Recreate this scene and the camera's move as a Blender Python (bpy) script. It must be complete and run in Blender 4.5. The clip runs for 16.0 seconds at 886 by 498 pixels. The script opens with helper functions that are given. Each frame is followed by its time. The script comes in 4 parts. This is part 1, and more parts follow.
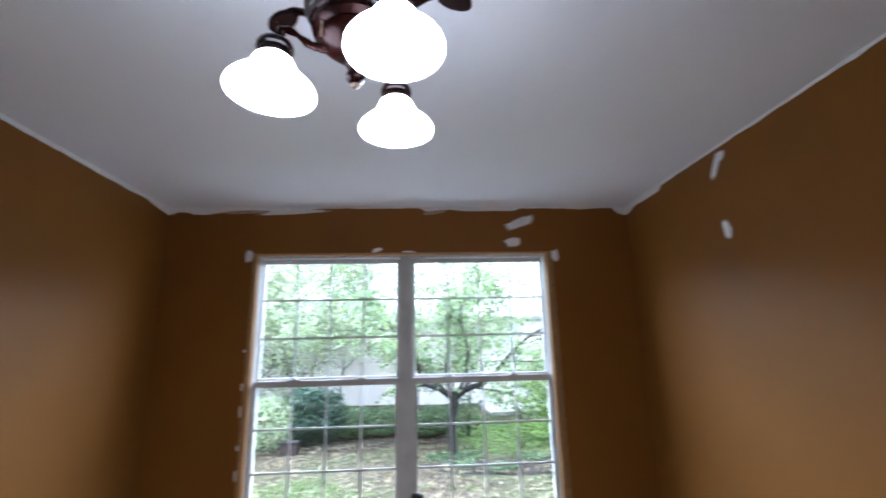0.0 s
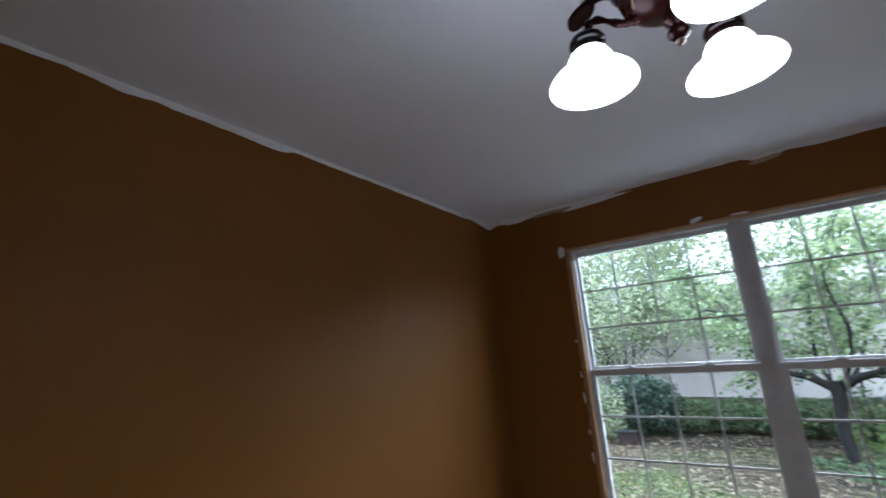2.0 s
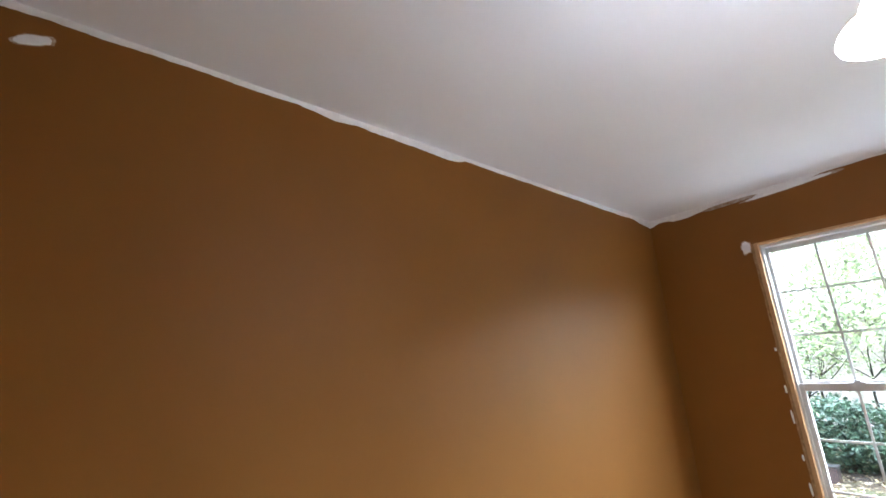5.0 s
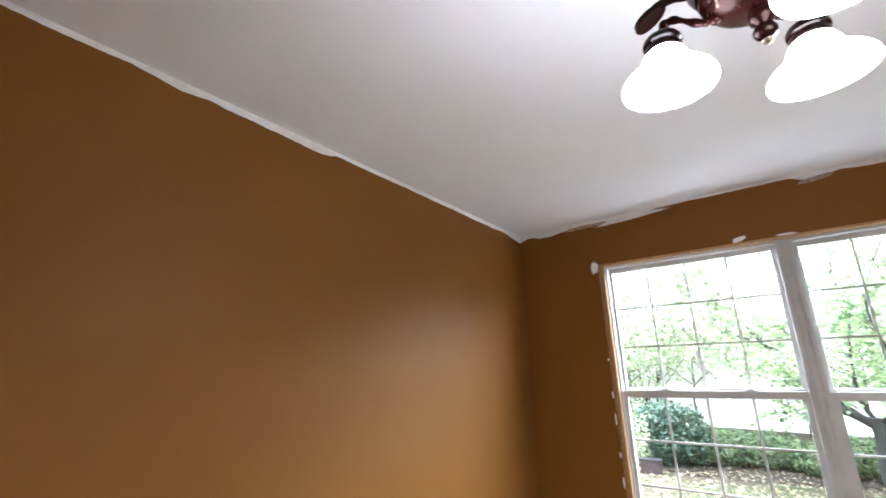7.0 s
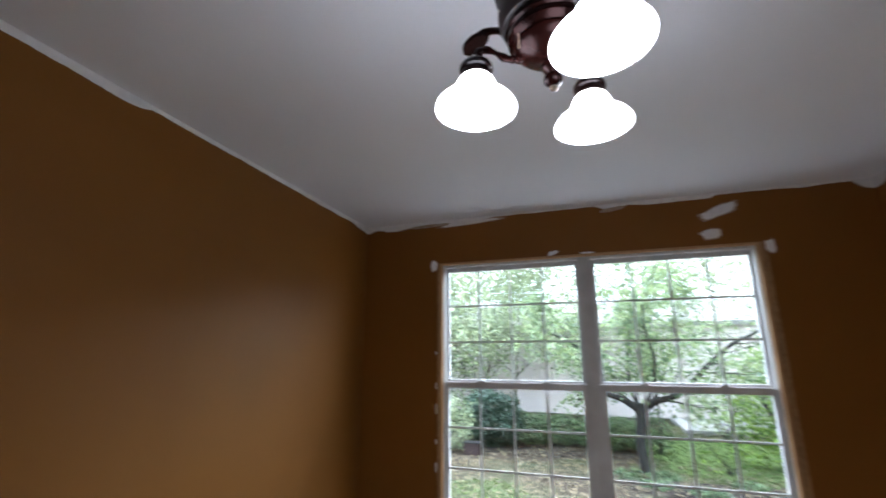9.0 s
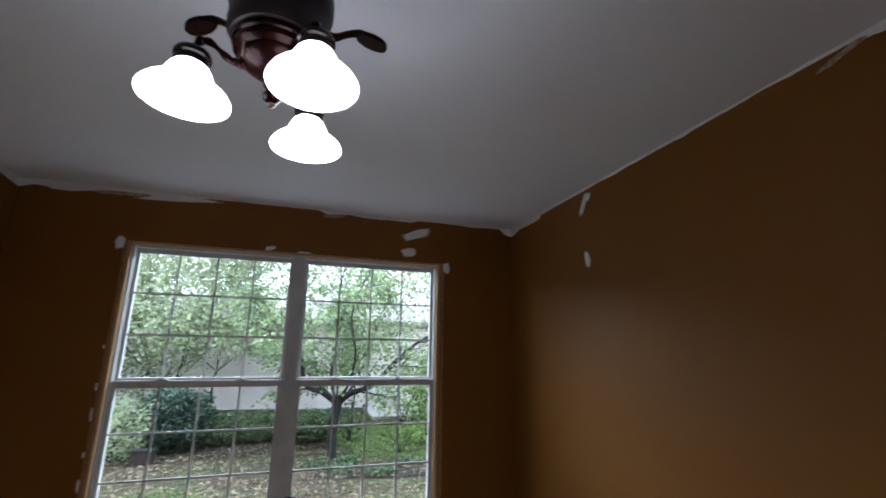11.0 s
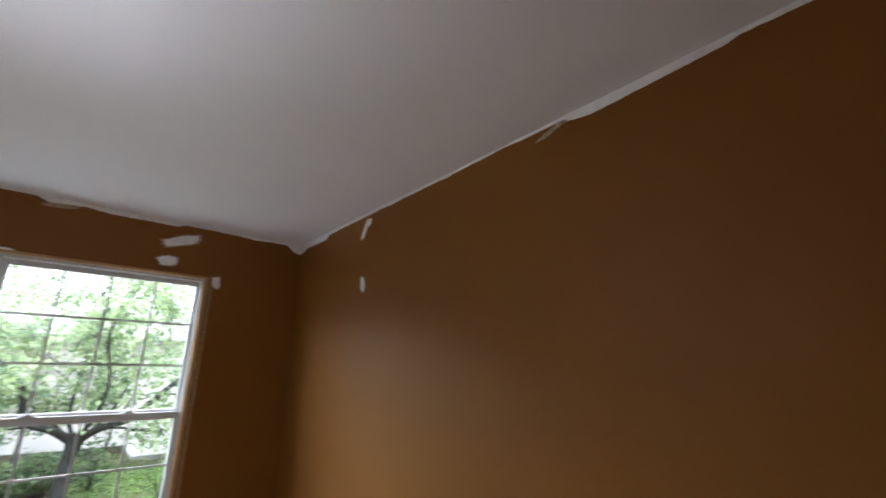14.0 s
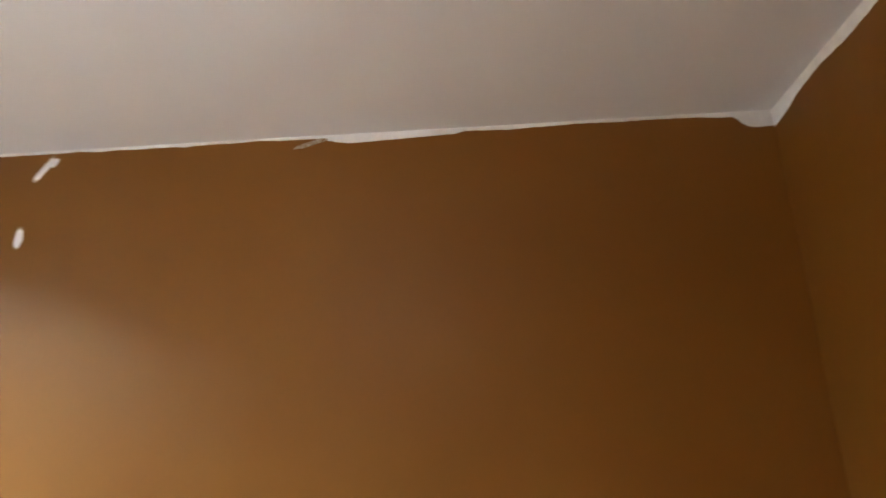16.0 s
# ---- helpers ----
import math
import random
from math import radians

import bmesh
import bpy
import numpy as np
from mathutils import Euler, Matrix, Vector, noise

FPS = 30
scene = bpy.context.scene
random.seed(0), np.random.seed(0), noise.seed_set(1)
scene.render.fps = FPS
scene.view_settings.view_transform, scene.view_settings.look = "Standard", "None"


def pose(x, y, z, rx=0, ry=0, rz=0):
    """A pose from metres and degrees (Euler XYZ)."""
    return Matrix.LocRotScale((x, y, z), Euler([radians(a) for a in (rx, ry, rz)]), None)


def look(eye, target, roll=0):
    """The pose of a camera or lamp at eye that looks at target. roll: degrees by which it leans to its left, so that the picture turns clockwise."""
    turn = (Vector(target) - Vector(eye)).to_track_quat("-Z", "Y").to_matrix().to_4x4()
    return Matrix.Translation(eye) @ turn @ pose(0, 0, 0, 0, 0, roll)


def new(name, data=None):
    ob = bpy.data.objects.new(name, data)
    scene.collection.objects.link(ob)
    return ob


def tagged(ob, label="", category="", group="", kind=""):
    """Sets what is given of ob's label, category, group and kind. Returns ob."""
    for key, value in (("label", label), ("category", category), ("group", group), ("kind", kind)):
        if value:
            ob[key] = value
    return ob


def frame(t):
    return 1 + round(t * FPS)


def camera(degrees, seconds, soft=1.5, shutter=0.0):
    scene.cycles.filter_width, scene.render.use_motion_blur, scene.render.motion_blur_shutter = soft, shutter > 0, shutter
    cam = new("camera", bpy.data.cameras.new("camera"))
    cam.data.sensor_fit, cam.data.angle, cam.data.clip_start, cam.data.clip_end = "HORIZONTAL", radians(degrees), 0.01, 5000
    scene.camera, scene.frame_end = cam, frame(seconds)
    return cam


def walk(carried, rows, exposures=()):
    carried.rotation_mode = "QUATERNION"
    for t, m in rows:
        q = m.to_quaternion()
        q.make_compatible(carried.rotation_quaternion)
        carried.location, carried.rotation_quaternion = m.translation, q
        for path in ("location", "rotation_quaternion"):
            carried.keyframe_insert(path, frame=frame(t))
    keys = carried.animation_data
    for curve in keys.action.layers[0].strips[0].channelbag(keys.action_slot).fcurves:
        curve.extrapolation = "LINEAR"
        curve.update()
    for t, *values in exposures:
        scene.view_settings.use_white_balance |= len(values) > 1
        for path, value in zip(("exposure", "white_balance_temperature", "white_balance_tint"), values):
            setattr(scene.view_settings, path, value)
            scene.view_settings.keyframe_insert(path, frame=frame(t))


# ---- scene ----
cam = camera(92.0, 16.0, soft=1.6, shutter=0.5)
PATH = [
    (0, (0.069, -2.757, 1.532), (0.198, -0.809, 1.969), -1.3),
    (0.5, (0.048, -2.76, 1.52), (-0.281, -0.835, 1.951), -1.8),
    (1, (0.03, -2.796, 1.498), (-0.651, -0.959, 1.902), -2.3),
    (1.5, (0.012, -2.817, 1.489), (-0.875, -1.074, 1.909), -3.0),
    (2, (-0.031, -2.807, 1.524), (-1.136, -1.206, 1.986), -4.5),
    (2.5, (-0.089, -2.884, 1.509), (-1.353, -1.422, 2.023), -4.5),
    (3, (-0.161, -2.94, 1.522), (-1.507, -1.569, 2.076), -5.1),
    (3.5, (-0.214, -2.981, 1.517), (-1.681, -1.748, 2.09), -4.6),
    (6, (-0.198, -2.913, 1.496), (-1.668, -1.658, 2.011), -1.8),
    (6.5, (-0.145, -2.863, 1.5), (-1.461, -1.454, 2.03), -1.0),
    (7, (-0.11, -2.836, 1.503), (-1.274, -1.299, 2.035), -1.6),
    (7.5, (-0.088, -2.83, 1.512), (-1.18, -1.237, 2.031), -1.4),
    (8, (-0.068, -2.842, 1.506), (-1.121, -1.224, 2.027), -0.9),
    (8.5, (-0.027, -2.817, 1.508), (-0.94, -1.112, 2.017), -0.0),
    (9, (-0.013, -2.781, 1.521), (-0.621, -0.935, 1.993), -0.1),
    (9.5, (-0.006, -2.809, 1.522), (-0.168, -0.864, 1.958), -1.3),
    (10, (-0.002, -2.842, 1.521), (0.15, -0.896, 1.958), -0.5),
    (12.5, (0.216, -2.902, 1.565), (1.208, -1.236, 2.053), 0.2),
    (13, (0.256, -2.919, 1.568), (1.32, -1.301, 2.071), -0.2),
    (13.5, (0.284, -2.936, 1.571), (1.398, -1.365, 2.108), -0.1),
    (14, (0.327, -2.953, 1.561), (1.591, -1.508, 2.118), 0.5),
    (14.5, (0.289, -2.947, 1.581), (1.816, -1.771, 2.115), -0.3),
    (15, (0.246, -2.943, 1.564), (1.94, -2.026, 2.104), 1.3),
    (15.5, (0.236, -2.973, 1.551), (2.032, -2.325, 2.145), 3.2),
    (16, (0.225, -3.005, 1.555), (2.084, -2.597, 2.17), 3.9),
]
EXPOSURES = [(0, 1.33, 5480, 10), (0.5, 0.76, 5490, 10), (1, 0.44, 5500, 10), (1.5, 0.29, 5510, 10), (2, 0.41, 5520, 10), (2.5, 0.53, 5530, 10), (3, 0.93, 5610, 10), (3.5, 1.45, 5680, 10), (6, 2.41, 6080, 10), (6.5, 2.36, 6080, 10), (7, 2.26, 6080, 10), (7.5, 1.98, 6080, 10), (8, 1.71, 6080, 10), (8.5, 1.32, 5950, 10), (9, 0.91, 5830, 10), (9.5, 0.55, 5810, 10), (10, 0.23, 5780, 10), (12.5, 0.33, 5880, 10), (13, 0.58, 5980, 10), (13.5, 0.93, 6080, 10), (14, 1.22, 6180, 10), (14.5, 1.61, 6300, 10), (15, 1.95, 6520, 10), (15.5, 2.27, 6730, 10), (16, 2.44, 6950, 10)]
walk(cam, [(t, look(eye, target, roll)) for t, eye, target, roll in PATH], EXPOSURES)

# ---- world and sun: a bright overcast day ----
SUN_ELEVATION, SUN_TURN = 62, 18
world = bpy.data.worlds.new("overcast_sky")
scene.world = world
world.use_nodes = True
wt = world.node_tree
wt.nodes.clear()
w_out = wt.nodes.new("ShaderNodeOutputWorld")
w_bg = wt.nodes.new("ShaderNodeBackground")
w_sky = wt.nodes.new("ShaderNodeTexSky")
w_sky.sky_type = "NISHITA"
w_sky.sun_disc = False
w_sky.sun_elevation, w_sky.sun_rotation = radians(SUN_ELEVATION), radians(SUN_TURN)
w_sky.dust_density, w_sky.air_density = 6.0, 1.0
w_mix = wt.nodes.new("ShaderNodeMix")
w_mix.data_type = "RGBA"
w_mix.inputs["Factor"].default_value = 0.75
w_mix.inputs["B"].default_value = (7.6, 8.4, 9.9, 1)
wt.links.new(w_sky.outputs["Color"], w_mix.inputs["A"])
# an overcast sky is three times as bright overhead as at the horizon
w_coord = wt.nodes.new("ShaderNodeTexCoord")
w_split = wt.nodes.new("ShaderNodeSeparateXYZ")
w_rise = wt.nodes.new("ShaderNodeMapRange")
w_rise.inputs["From Min"].default_value, w_rise.inputs["From Max"].default_value = 0.0, 1.0
w_rise.inputs["To Min"].default_value, w_rise.inputs["To Max"].default_value = 0.58, 2.2
w_scale = wt.nodes.new("ShaderNodeVectorMath")
w_scale.operation = "SCALE"
wt.links.new(w_coord.outputs["Generated"], w_split.inputs["Vector"])
wt.links.new(w_split.outputs["Z"], w_rise.inputs["Value"])
wt.links.new(w_mix.outputs["Result"], w_scale.inputs[0])
wt.links.new(w_rise.outputs["Result"], w_scale.inputs["Scale"])
wt.links.new(w_scale.outputs["Vector"], w_bg.inputs["Color"])
w_bg.inputs["Strength"].default_value = 0.69
wt.links.new(w_bg.outputs["Background"], w_out.inputs["Surface"])

sun = new("sun", bpy.data.lights.new("sun", "SUN"))
sun.data.energy, sun.data.angle, sun.data.color = 1.2, radians(25), (1.0, 0.97, 0.92)
a = radians(SUN_TURN)
sun_way = Vector((math.sin(a) * math.cos(radians(SUN_ELEVATION)), math.cos(a) * math.cos(radians(SUN_ELEVATION)), math.sin(radians(SUN_ELEVATION))))
sun.matrix_world = look(sun_way * 30, (0, 0, 0))

# added area lamp, out of view, boosting the sky's light through the window
sky_fill = new("window_sky_fill", bpy.data.lights.new("window_sky_fill", "AREA"))
sky_fill.data.shape, sky_fill.data.size, sky_fill.data.size_y = "RECTANGLE", 13.0, 1.2
sky_fill.data.energy, sky_fill.data.color = 420, (0.91, 0.99, 1.03)
sky_fill.matrix_world = look((0, 2.25, 3.08), (0, -1.5, 1.05))

LAMP_GLOW = 9.5


# ---- materials ----
def material(name, build, **values):
    mat = bpy.data.materials.new(name)
    mat.use_nodes = True
    tree = mat.node_tree
    shader = tree.nodes["Principled BSDF"]
    for key, value in values.items():
        shader.inputs[key.replace("_", " ")].default_value = value
    if build:
        build(tree, shader)
    return mat


def noise_node(tree, scale, detail=4.0, rough=0.55, where="Object", stretch=(1, 1, 1)):
    coord = tree.nodes.new("ShaderNodeTexCoord")
    mapping = tree.nodes.new("ShaderNodeMapping")
    mapping.inputs["Scale"].default_value = stretch
    tex = tree.nodes.new("ShaderNodeTexNoise")
    tex.inputs["Scale"].default_value = scale
    tex.inputs["Detail"].default_value = detail
    tex.inputs["Roughness"].default_value = rough
    tree.links.new(coord.outputs[where], mapping.inputs["Vector"])
    tree.links.new(mapping.outputs["Vector"], tex.inputs["Vector"])
    return tex.outputs["Fac"]


def ramp(tree, fac, stops):
    node = tree.nodes.new("ShaderNodeValToRGB")
    while len(node.color_ramp.elements) < len(stops):
        node.color_ramp.elements.new(0.5)
    for element, (place, colour) in zip(node.color_ramp.elements, stops):
        element.position, element.color = place, (*colour, 1)
    tree.links.new(fac, node.inputs["Fac"])
    return node.outputs["Color"]


def mixed(tree, fac, first, second, blend="MIX"):
    node = tree.nodes.new("ShaderNodeMix")
    node.data_type, node.blend_type = "RGBA", blend
    for socket, value in (("Factor", fac), ("A", first), ("B", second)):
        if isinstance(value, (int, float)):
            node.inputs[socket].default_value = value
        elif isinstance(value, tuple):
            node.inputs[socket].default_value = (*value, 1)
        else:
            tree.links.new(value, node.inputs[socket])
    return node.outputs["Result"]


def bumped(tree, shader, height, strength, distance):
    node = tree.nodes.new("ShaderNodeBump")
    node.inputs["Strength"].default_value, node.inputs["Distance"].default_value = strength, distance
    tree.links.new(height, node.inputs["Height"])
    tree.links.new(node.outputs["Normal"], shader.inputs["Normal"])


def mapped(tree, fac, low, high):
    node = tree.nodes.new("ShaderNodeMapRange")
    node.inputs["To Min"].default_value, node.inputs["To Max"].default_value = low, high
    tree.links.new(fac, node.inputs["Value"])
    return node.outputs["Result"]


def wall_paint_nodes(tree, shader):
    broad = noise_node(tree, 1.3, 3.0)
    fine = noise_node(tree, 38.0, 3.0)
    base = ramp(tree, broad, [(0.3, (0.212, 0.084, 0.0130)), (0.7, (0.240, 0.098, 0.0165))])
    tree.links.new(mixed(tree, mapped(tree, fine, 0.0, 0.12), base, (0.25, 0.116, 0.025)), shader.inputs["Base Color"])
    tree.links.new(mapped(tree, broad, 0.46, 0.56), shader.inputs["Roughness"])
    bumped(tree, shader, noise_node(tree, 260.0, 2.0), 0.12, 0.002)


def ceiling_nodes(tree, shader):
    broad = noise_node(tree, 0.9, 3.0)
    tree.links.new(ramp(tree, broad, [(0.3, (0.78, 0.785, 0.83)), (0.7, (0.83, 0.835, 0.88))]), shader.inputs["Base Color"])
    bumped(tree, shader, noise_node(tree, 190.0, 3.0), 0.15, 0.003)


def compound_nodes(tree, shader):
    streak = noise_node(tree, 26.0, 5.0, 0.6)
    tree.links.new(ramp(tree, streak, [(0.25, (0.78, 0.78, 0.81)), (0.6, (0.88, 0.885, 0.91))]), shader.inputs["Base Color"])
    bumped(tree, shader, streak, 0.35, 0.004)


def thin_compound_nodes(tree, shader):
    streak = noise_node(tree, 60.0, 5.0, 0.65)
    tree.links.new(ramp(tree, streak, [(0.35, (0.27, 0.15, 0.07)), (0.7, (0.58, 0.53, 0.48))]), shader.inputs["Base Color"])


def vinyl_nodes(tree, shader):
    grime = noise_node(tree, 9.0, 5.0, 0.6)
    tree.links.new(ramp(tree, grime, [(0.3, (0.54, 0.54, 0.54)), (0.6, (0.64, 0.64, 0.645))]), shader.inputs["Base Color"])
    tree.links.new(mapped(tree, grime, 0.32, 0.5), shader.inputs["Roughness"])


def raw_wood_nodes(tree, shader):
    grain = noise_node(tree, 30.0, 6.0, 0.6, stretch=(1, 1, 0.06))
    stain = noise_node(tree, 7.0, 3.0)
    base = ramp(tree, grain, [(0.3, (0.44, 0.26, 0.12)), (0.7, (0.60, 0.40, 0.21))])
    tree.links.new(mixed(tree, mapped(tree, stain, 0.0, 0.45), base, (0.36, 0.16, 0.05)), shader.inputs["Base Color"])
    bumped(tree, shader, grain, 0.3, 0.002)


def raw_edge_nodes(tree, shader):
    tear = noise_node(tree, 34.0, 5.0, 0.65)
    tree.links.new(ramp(tree, tear, [(0.3, (0.24, 0.13, 0.05)), (0.62, (0.40, 0.25, 0.12)), (0.8, (0.62, 0.54, 0.44))]), shader.inputs["Base Color"])


def bronze_nodes(tree, shader):
    wear = noise_node(tree, 14.0, 4.0)
    tree.links.new(ramp(tree, wear, [(0.35, (0.005, 0.0014, 0.0012)), (0.75, (0.016, 0.0030, 0.0022))]), shader.inputs["Base Color"])
    tree.links.new(mapped(tree, wear, 0.20, 0.30), shader.inputs["Roughness"])


def dark_bronze_nodes(tree, shader):
    wear = noise_node(tree, 16.0, 4.0)
    tree.links.new(ramp(tree, wear, [(0.35, (0.004, 0.002, 0.002)), (0.75, (0.014, 0.005, 0.004))]), shader.inputs["Base Color"])
    tree.links.new(mapped(tree, wear, 0.14, 0.26), shader.inputs["Roughness"])


def leaf_material(name, dark, light, through_amount=0.45):
    def build(tree, shader):
        geometry = tree.nodes.new("ShaderNodeNewGeometry")
        colour = ramp(tree, geometry.outputs["Random Per Island"], [(0.0, dark), (0.75, light), (1.0, tuple(c * 1.25 for c in light))])
        tree.links.new(colour, shader.inputs["Base Color"])
        translucent = tree.nodes.new("ShaderNodeBsdfTranslucent")
        tree.links.new(colour, translucent.inputs["Color"])
        mix = tree.nodes.new("ShaderNodeMixShader")
        mix.inputs["Fac"].default_value = through_amount
        tree.links.new(shader.outputs["BSDF"], mix.inputs[1])
        tree.links.new(translucent.outputs["BSDF"], mix.inputs[2])
        tree.links.new(mix.outputs["Shader"], tree.nodes["Material Output"].inputs["Surface"])
    return material(name, build, Roughness=0.5)


def ground_nodes(tree, shader):
    patch = noise_node(tree, 0.45, 4.0, 0.6)
    fine = noise_node(tree, 9.0, 6.0, 0.7)
    grass = ramp(tree, fine, [(0.3, (0.018, 0.026, 0.010)), (0.7, (0.045, 0.060, 0.022))])
    soil = ramp(tree, fine, [(0.3, (0.020, 0.015, 0.010)), (0.7, (0.052, 0.040, 0.026))])
    tree.links.new(mixed(tree, ramp(tree, patch, [(0.36, (0, 0, 0)), (0.54, (1, 1, 1))]), grass, soil), shader.inputs["Base Color"])
    bumped(tree, shader, fine, 0.6, 0.03)


def lawn_nodes(tree, shader):
    fine = noise_node(tree, 14.0, 6.0, 0.7)
    tree.links.new(ramp(tree, fine, [(0.3, (0.045, 0.075, 0.022)), (0.7, (0.12, 0.175, 0.05))]), shader.inputs["Base Color"])
    bumped(tree, shader, fine, 0.7, 0.03)


def mulch_nodes(tree, shader):
    fine = noise_node(tree, 18.0, 6.0, 0.7)
    tree.links.new(ramp(tree, fine, [(0.3, (0.010, 0.008, 0.006)), (0.7, (0.030, 0.024, 0.019))]), shader.inputs["Base Color"])
    bumped(tree, shader, fine, 0.8, 0.04)


def bark_nodes(tree, shader):
    ridge = noise_node(tree, 22.0, 6.0, 0.65, stretch=(1, 1, 0.25))
    tree.links.new(ramp(tree, ridge, [(0.3, (0.012, 0.012, 0.011)), (0.7, (0.036, 0.036, 0.032))]), shader.inputs["Base Color"])
    bumped(tree, shader, ridge, 0.7, 0.02)


def siding_nodes(tree, shader):
    dirt = noise_node(tree, 1.8, 5.0, 0.6)
    tree.links.new(ramp(tree, dirt, [(0.3, (0.60, 0.535, 0.51)), (0.7, (0.71, 0.635, 0.605))]), shader.inputs["Base Color"])


def roof_nodes(tree, shader):
    grit = noise_node(tree, 12.0, 5.0, 0.7)
    tree.links.new(ramp(tree, grit, [(0.3, (0.16, 0.155, 0.15)), (0.7, (0.27, 0.26, 0.25))]), shader.inputs["Base Color"])
    bumped(tree, shader, grit, 0.5, 0.02)


def concrete_nodes(tree, shader):
    grit = noise_node(tree, 5.0, 6.0, 0.65)
    tree.links.new(ramp(tree, grit, [(0.3, (0.22, 0.215, 0.205)), (0.7, (0.31, 0.305, 0.295))]), shader.inputs["Base Color"])


def floor_nodes(tree, shader):
    grain = noise_node(tree, 120.0, 5.0, 0.6)
    tree.links.new(ramp(tree, grain, [(0.3, (0.33, 0.29, 0.235)), (0.7, (0.41, 0.36, 0.295))]), shader.inputs["Base Color"])


def plastic_nodes(tree, shader):
    scuff = noise_node(tree, 40.0, 4.0)
    tree.links.new(mapped(tree, scuff, 0.35, 0.55), shader.inputs["Roughness"])


def lamp_glass_nodes(tree, shader):
    cloud = noise_node(tree, 18.0, 3.0)
    tree.links.new(ramp(tree, cloud, [(0.3, (0.82, 0.80, 0.76)), (0.7, (0.9, 0.89, 0.86))]), shader.inputs["Base Color"])
    shader.inputs["Emission Color"].default_value = (0.96, 0.96, 1.0, 1)
    tree.links.new(mapped(tree, cloud, LAMP_GLOW * 0.9, LAMP_GLOW * 1.1), shader.inputs["Emission Strength"])


def clear_glass():
    mat = bpy.data.materials.new("window_glass")
    mat.use_nodes = True
    tree = mat.node_tree
    shader = tree.nodes["Principled BSDF"]
    shader.inputs["Roughness"].default_value = 0.02
    shader.inputs["Base Color"].default_value = (0.97, 0.985, 0.98, 1)
    clear = tree.nodes.new("ShaderNodeBsdfTransparent")
    clear.inputs["Color"].default_value = (0.955, 0.97, 0.965, 1)
    gloss = tree.nodes.new("ShaderNodeBsdfGlossy")
    gloss.inputs["Roughness"].default_value = 0.02
    fresnel = tree.nodes.new("ShaderNodeFresnel")
    fresnel.inputs["IOR"].default_value = 1.45
    mix = tree.nodes.new("ShaderNodeMixShader")
    tree.links.new(fresnel.outputs["Fac"], mix.inputs["Fac"])
    tree.links.new(clear.outputs["BSDF"], mix.inputs[1])
    tree.links.new(gloss.outputs["BSDF"], mix.inputs[2])
    tree.links.new(mix.outputs["Shader"], tree.nodes["Material Output"].inputs["Surface"])
    tree.nodes.remove(shader)
    return mat


WALL = material("caramel_wall_paint", wall_paint_nodes, Specular_IOR_Level=0.22)
CEILING = material("ceiling_paint", ceiling_nodes, Roughness=0.85)
COMPOUND = material("joint_compound", compound_nodes, Roughness=0.75)
THIN_COMPOUND = material("smeared_compound", thin_compound_nodes, Roughness=0.7)
VINYL = material("white_vinyl", vinyl_nodes)
RAW_WOOD = material("raw_wood", raw_wood_nodes, Roughness=0.65)
RAW_EDGE = material("torn_plasterboard", raw_edge_nodes, Roughness=0.9)
BRONZE = material("dark_bronze", bronze_nodes, Metallic=0.4, Specular_IOR_Level=0.08)
DARK_BRONZE = material("near_black_bronze", dark_bronze_nodes, Metallic=0.3, Specular_IOR_Level=0.2)
BLACK_METAL = material("near_black_metal", plastic_nodes, Base_Color=(0.008, 0.005, 0.005, 1), Specular_IOR_Level=0.3)
LAMP_GLASS = material("lit_frosted_glass", lamp_glass_nodes, Roughness=0.35)
CHROME = material("worn_nickel", plastic_nodes, Base_Color=(0.55, 0.53, 0.5, 1), Metallic=1.0)
AGED_METAL = material("aged_brass", plastic_nodes, Base_Color=(0.16, 0.12, 0.09, 1), Metallic=1.0)
GLASS = clear_glass()
BLACK_PLASTIC = material("black_plastic", plastic_nodes, Base_Color=(0.015, 0.015, 0.016, 1))
GREY_PLASTIC = material("grey_plastic", plastic_nodes, Base_Color=(0.085, 0.088, 0.10, 1))
GROUND = material("lawn_and_soil", ground_nodes, Roughness=0.95, Specular_IOR_Level=0.15)
LAWN = material("green_lawn", lawn_nodes, Roughness=0.95, Specular_IOR_Level=0.15)
MULCH = material("dark_mulch", mulch_nodes, Roughness=0.95, Specular_IOR_Level=0.15)
BARK = material("grey_bark", bark_nodes, Roughness=0.9, Specular_IOR_Level=0.12)
BRICK_WALL = material("brown_brick", roof_nodes, Roughness=0.9)
SIDING = material("pale_siding", siding_nodes, Roughness=0.8)
ROOFING = material("grey_shingle", roof_nodes, Roughness=0.9)
CONCRETE = material("pale_concrete", concrete_nodes, Roughness=0.9)
FLOOR = material("light_tan_floor", floor_nodes, Roughness=0.95)
BRICK_RED = material("weathered_red", plastic_nodes, Base_Color=(0.03, 0.019, 0.018, 1))
LEAF_MAIN = leaf_material("tree_leaf", (0.07, 0.12, 0.06), (0.24, 0.30, 0.14), 0.5)
# pale shrub leaves; on the far trees the paleness is haze in the colour
LEAF_PALE_HAZE = leaf_material("pale_hazed_leaf", (0.17, 0.22, 0.13), (0.39, 0.44, 0.25), 0.5)
LEAF_DARK = leaf_material("evergreen_leaf", (0.010, 0.026, 0.016), (0.045, 0.085, 0.050), 0.25)
LEAF_HEDGE = leaf_material("hedge_leaf", (0.014, 0.034, 0.016), (0.12, 0.175, 0.075), 0.35)
LEAF_FALLEN = leaf_material("fallen_leaf", (0.045, 0.034, 0.018), (0.17, 0.135, 0.068), 0.15)
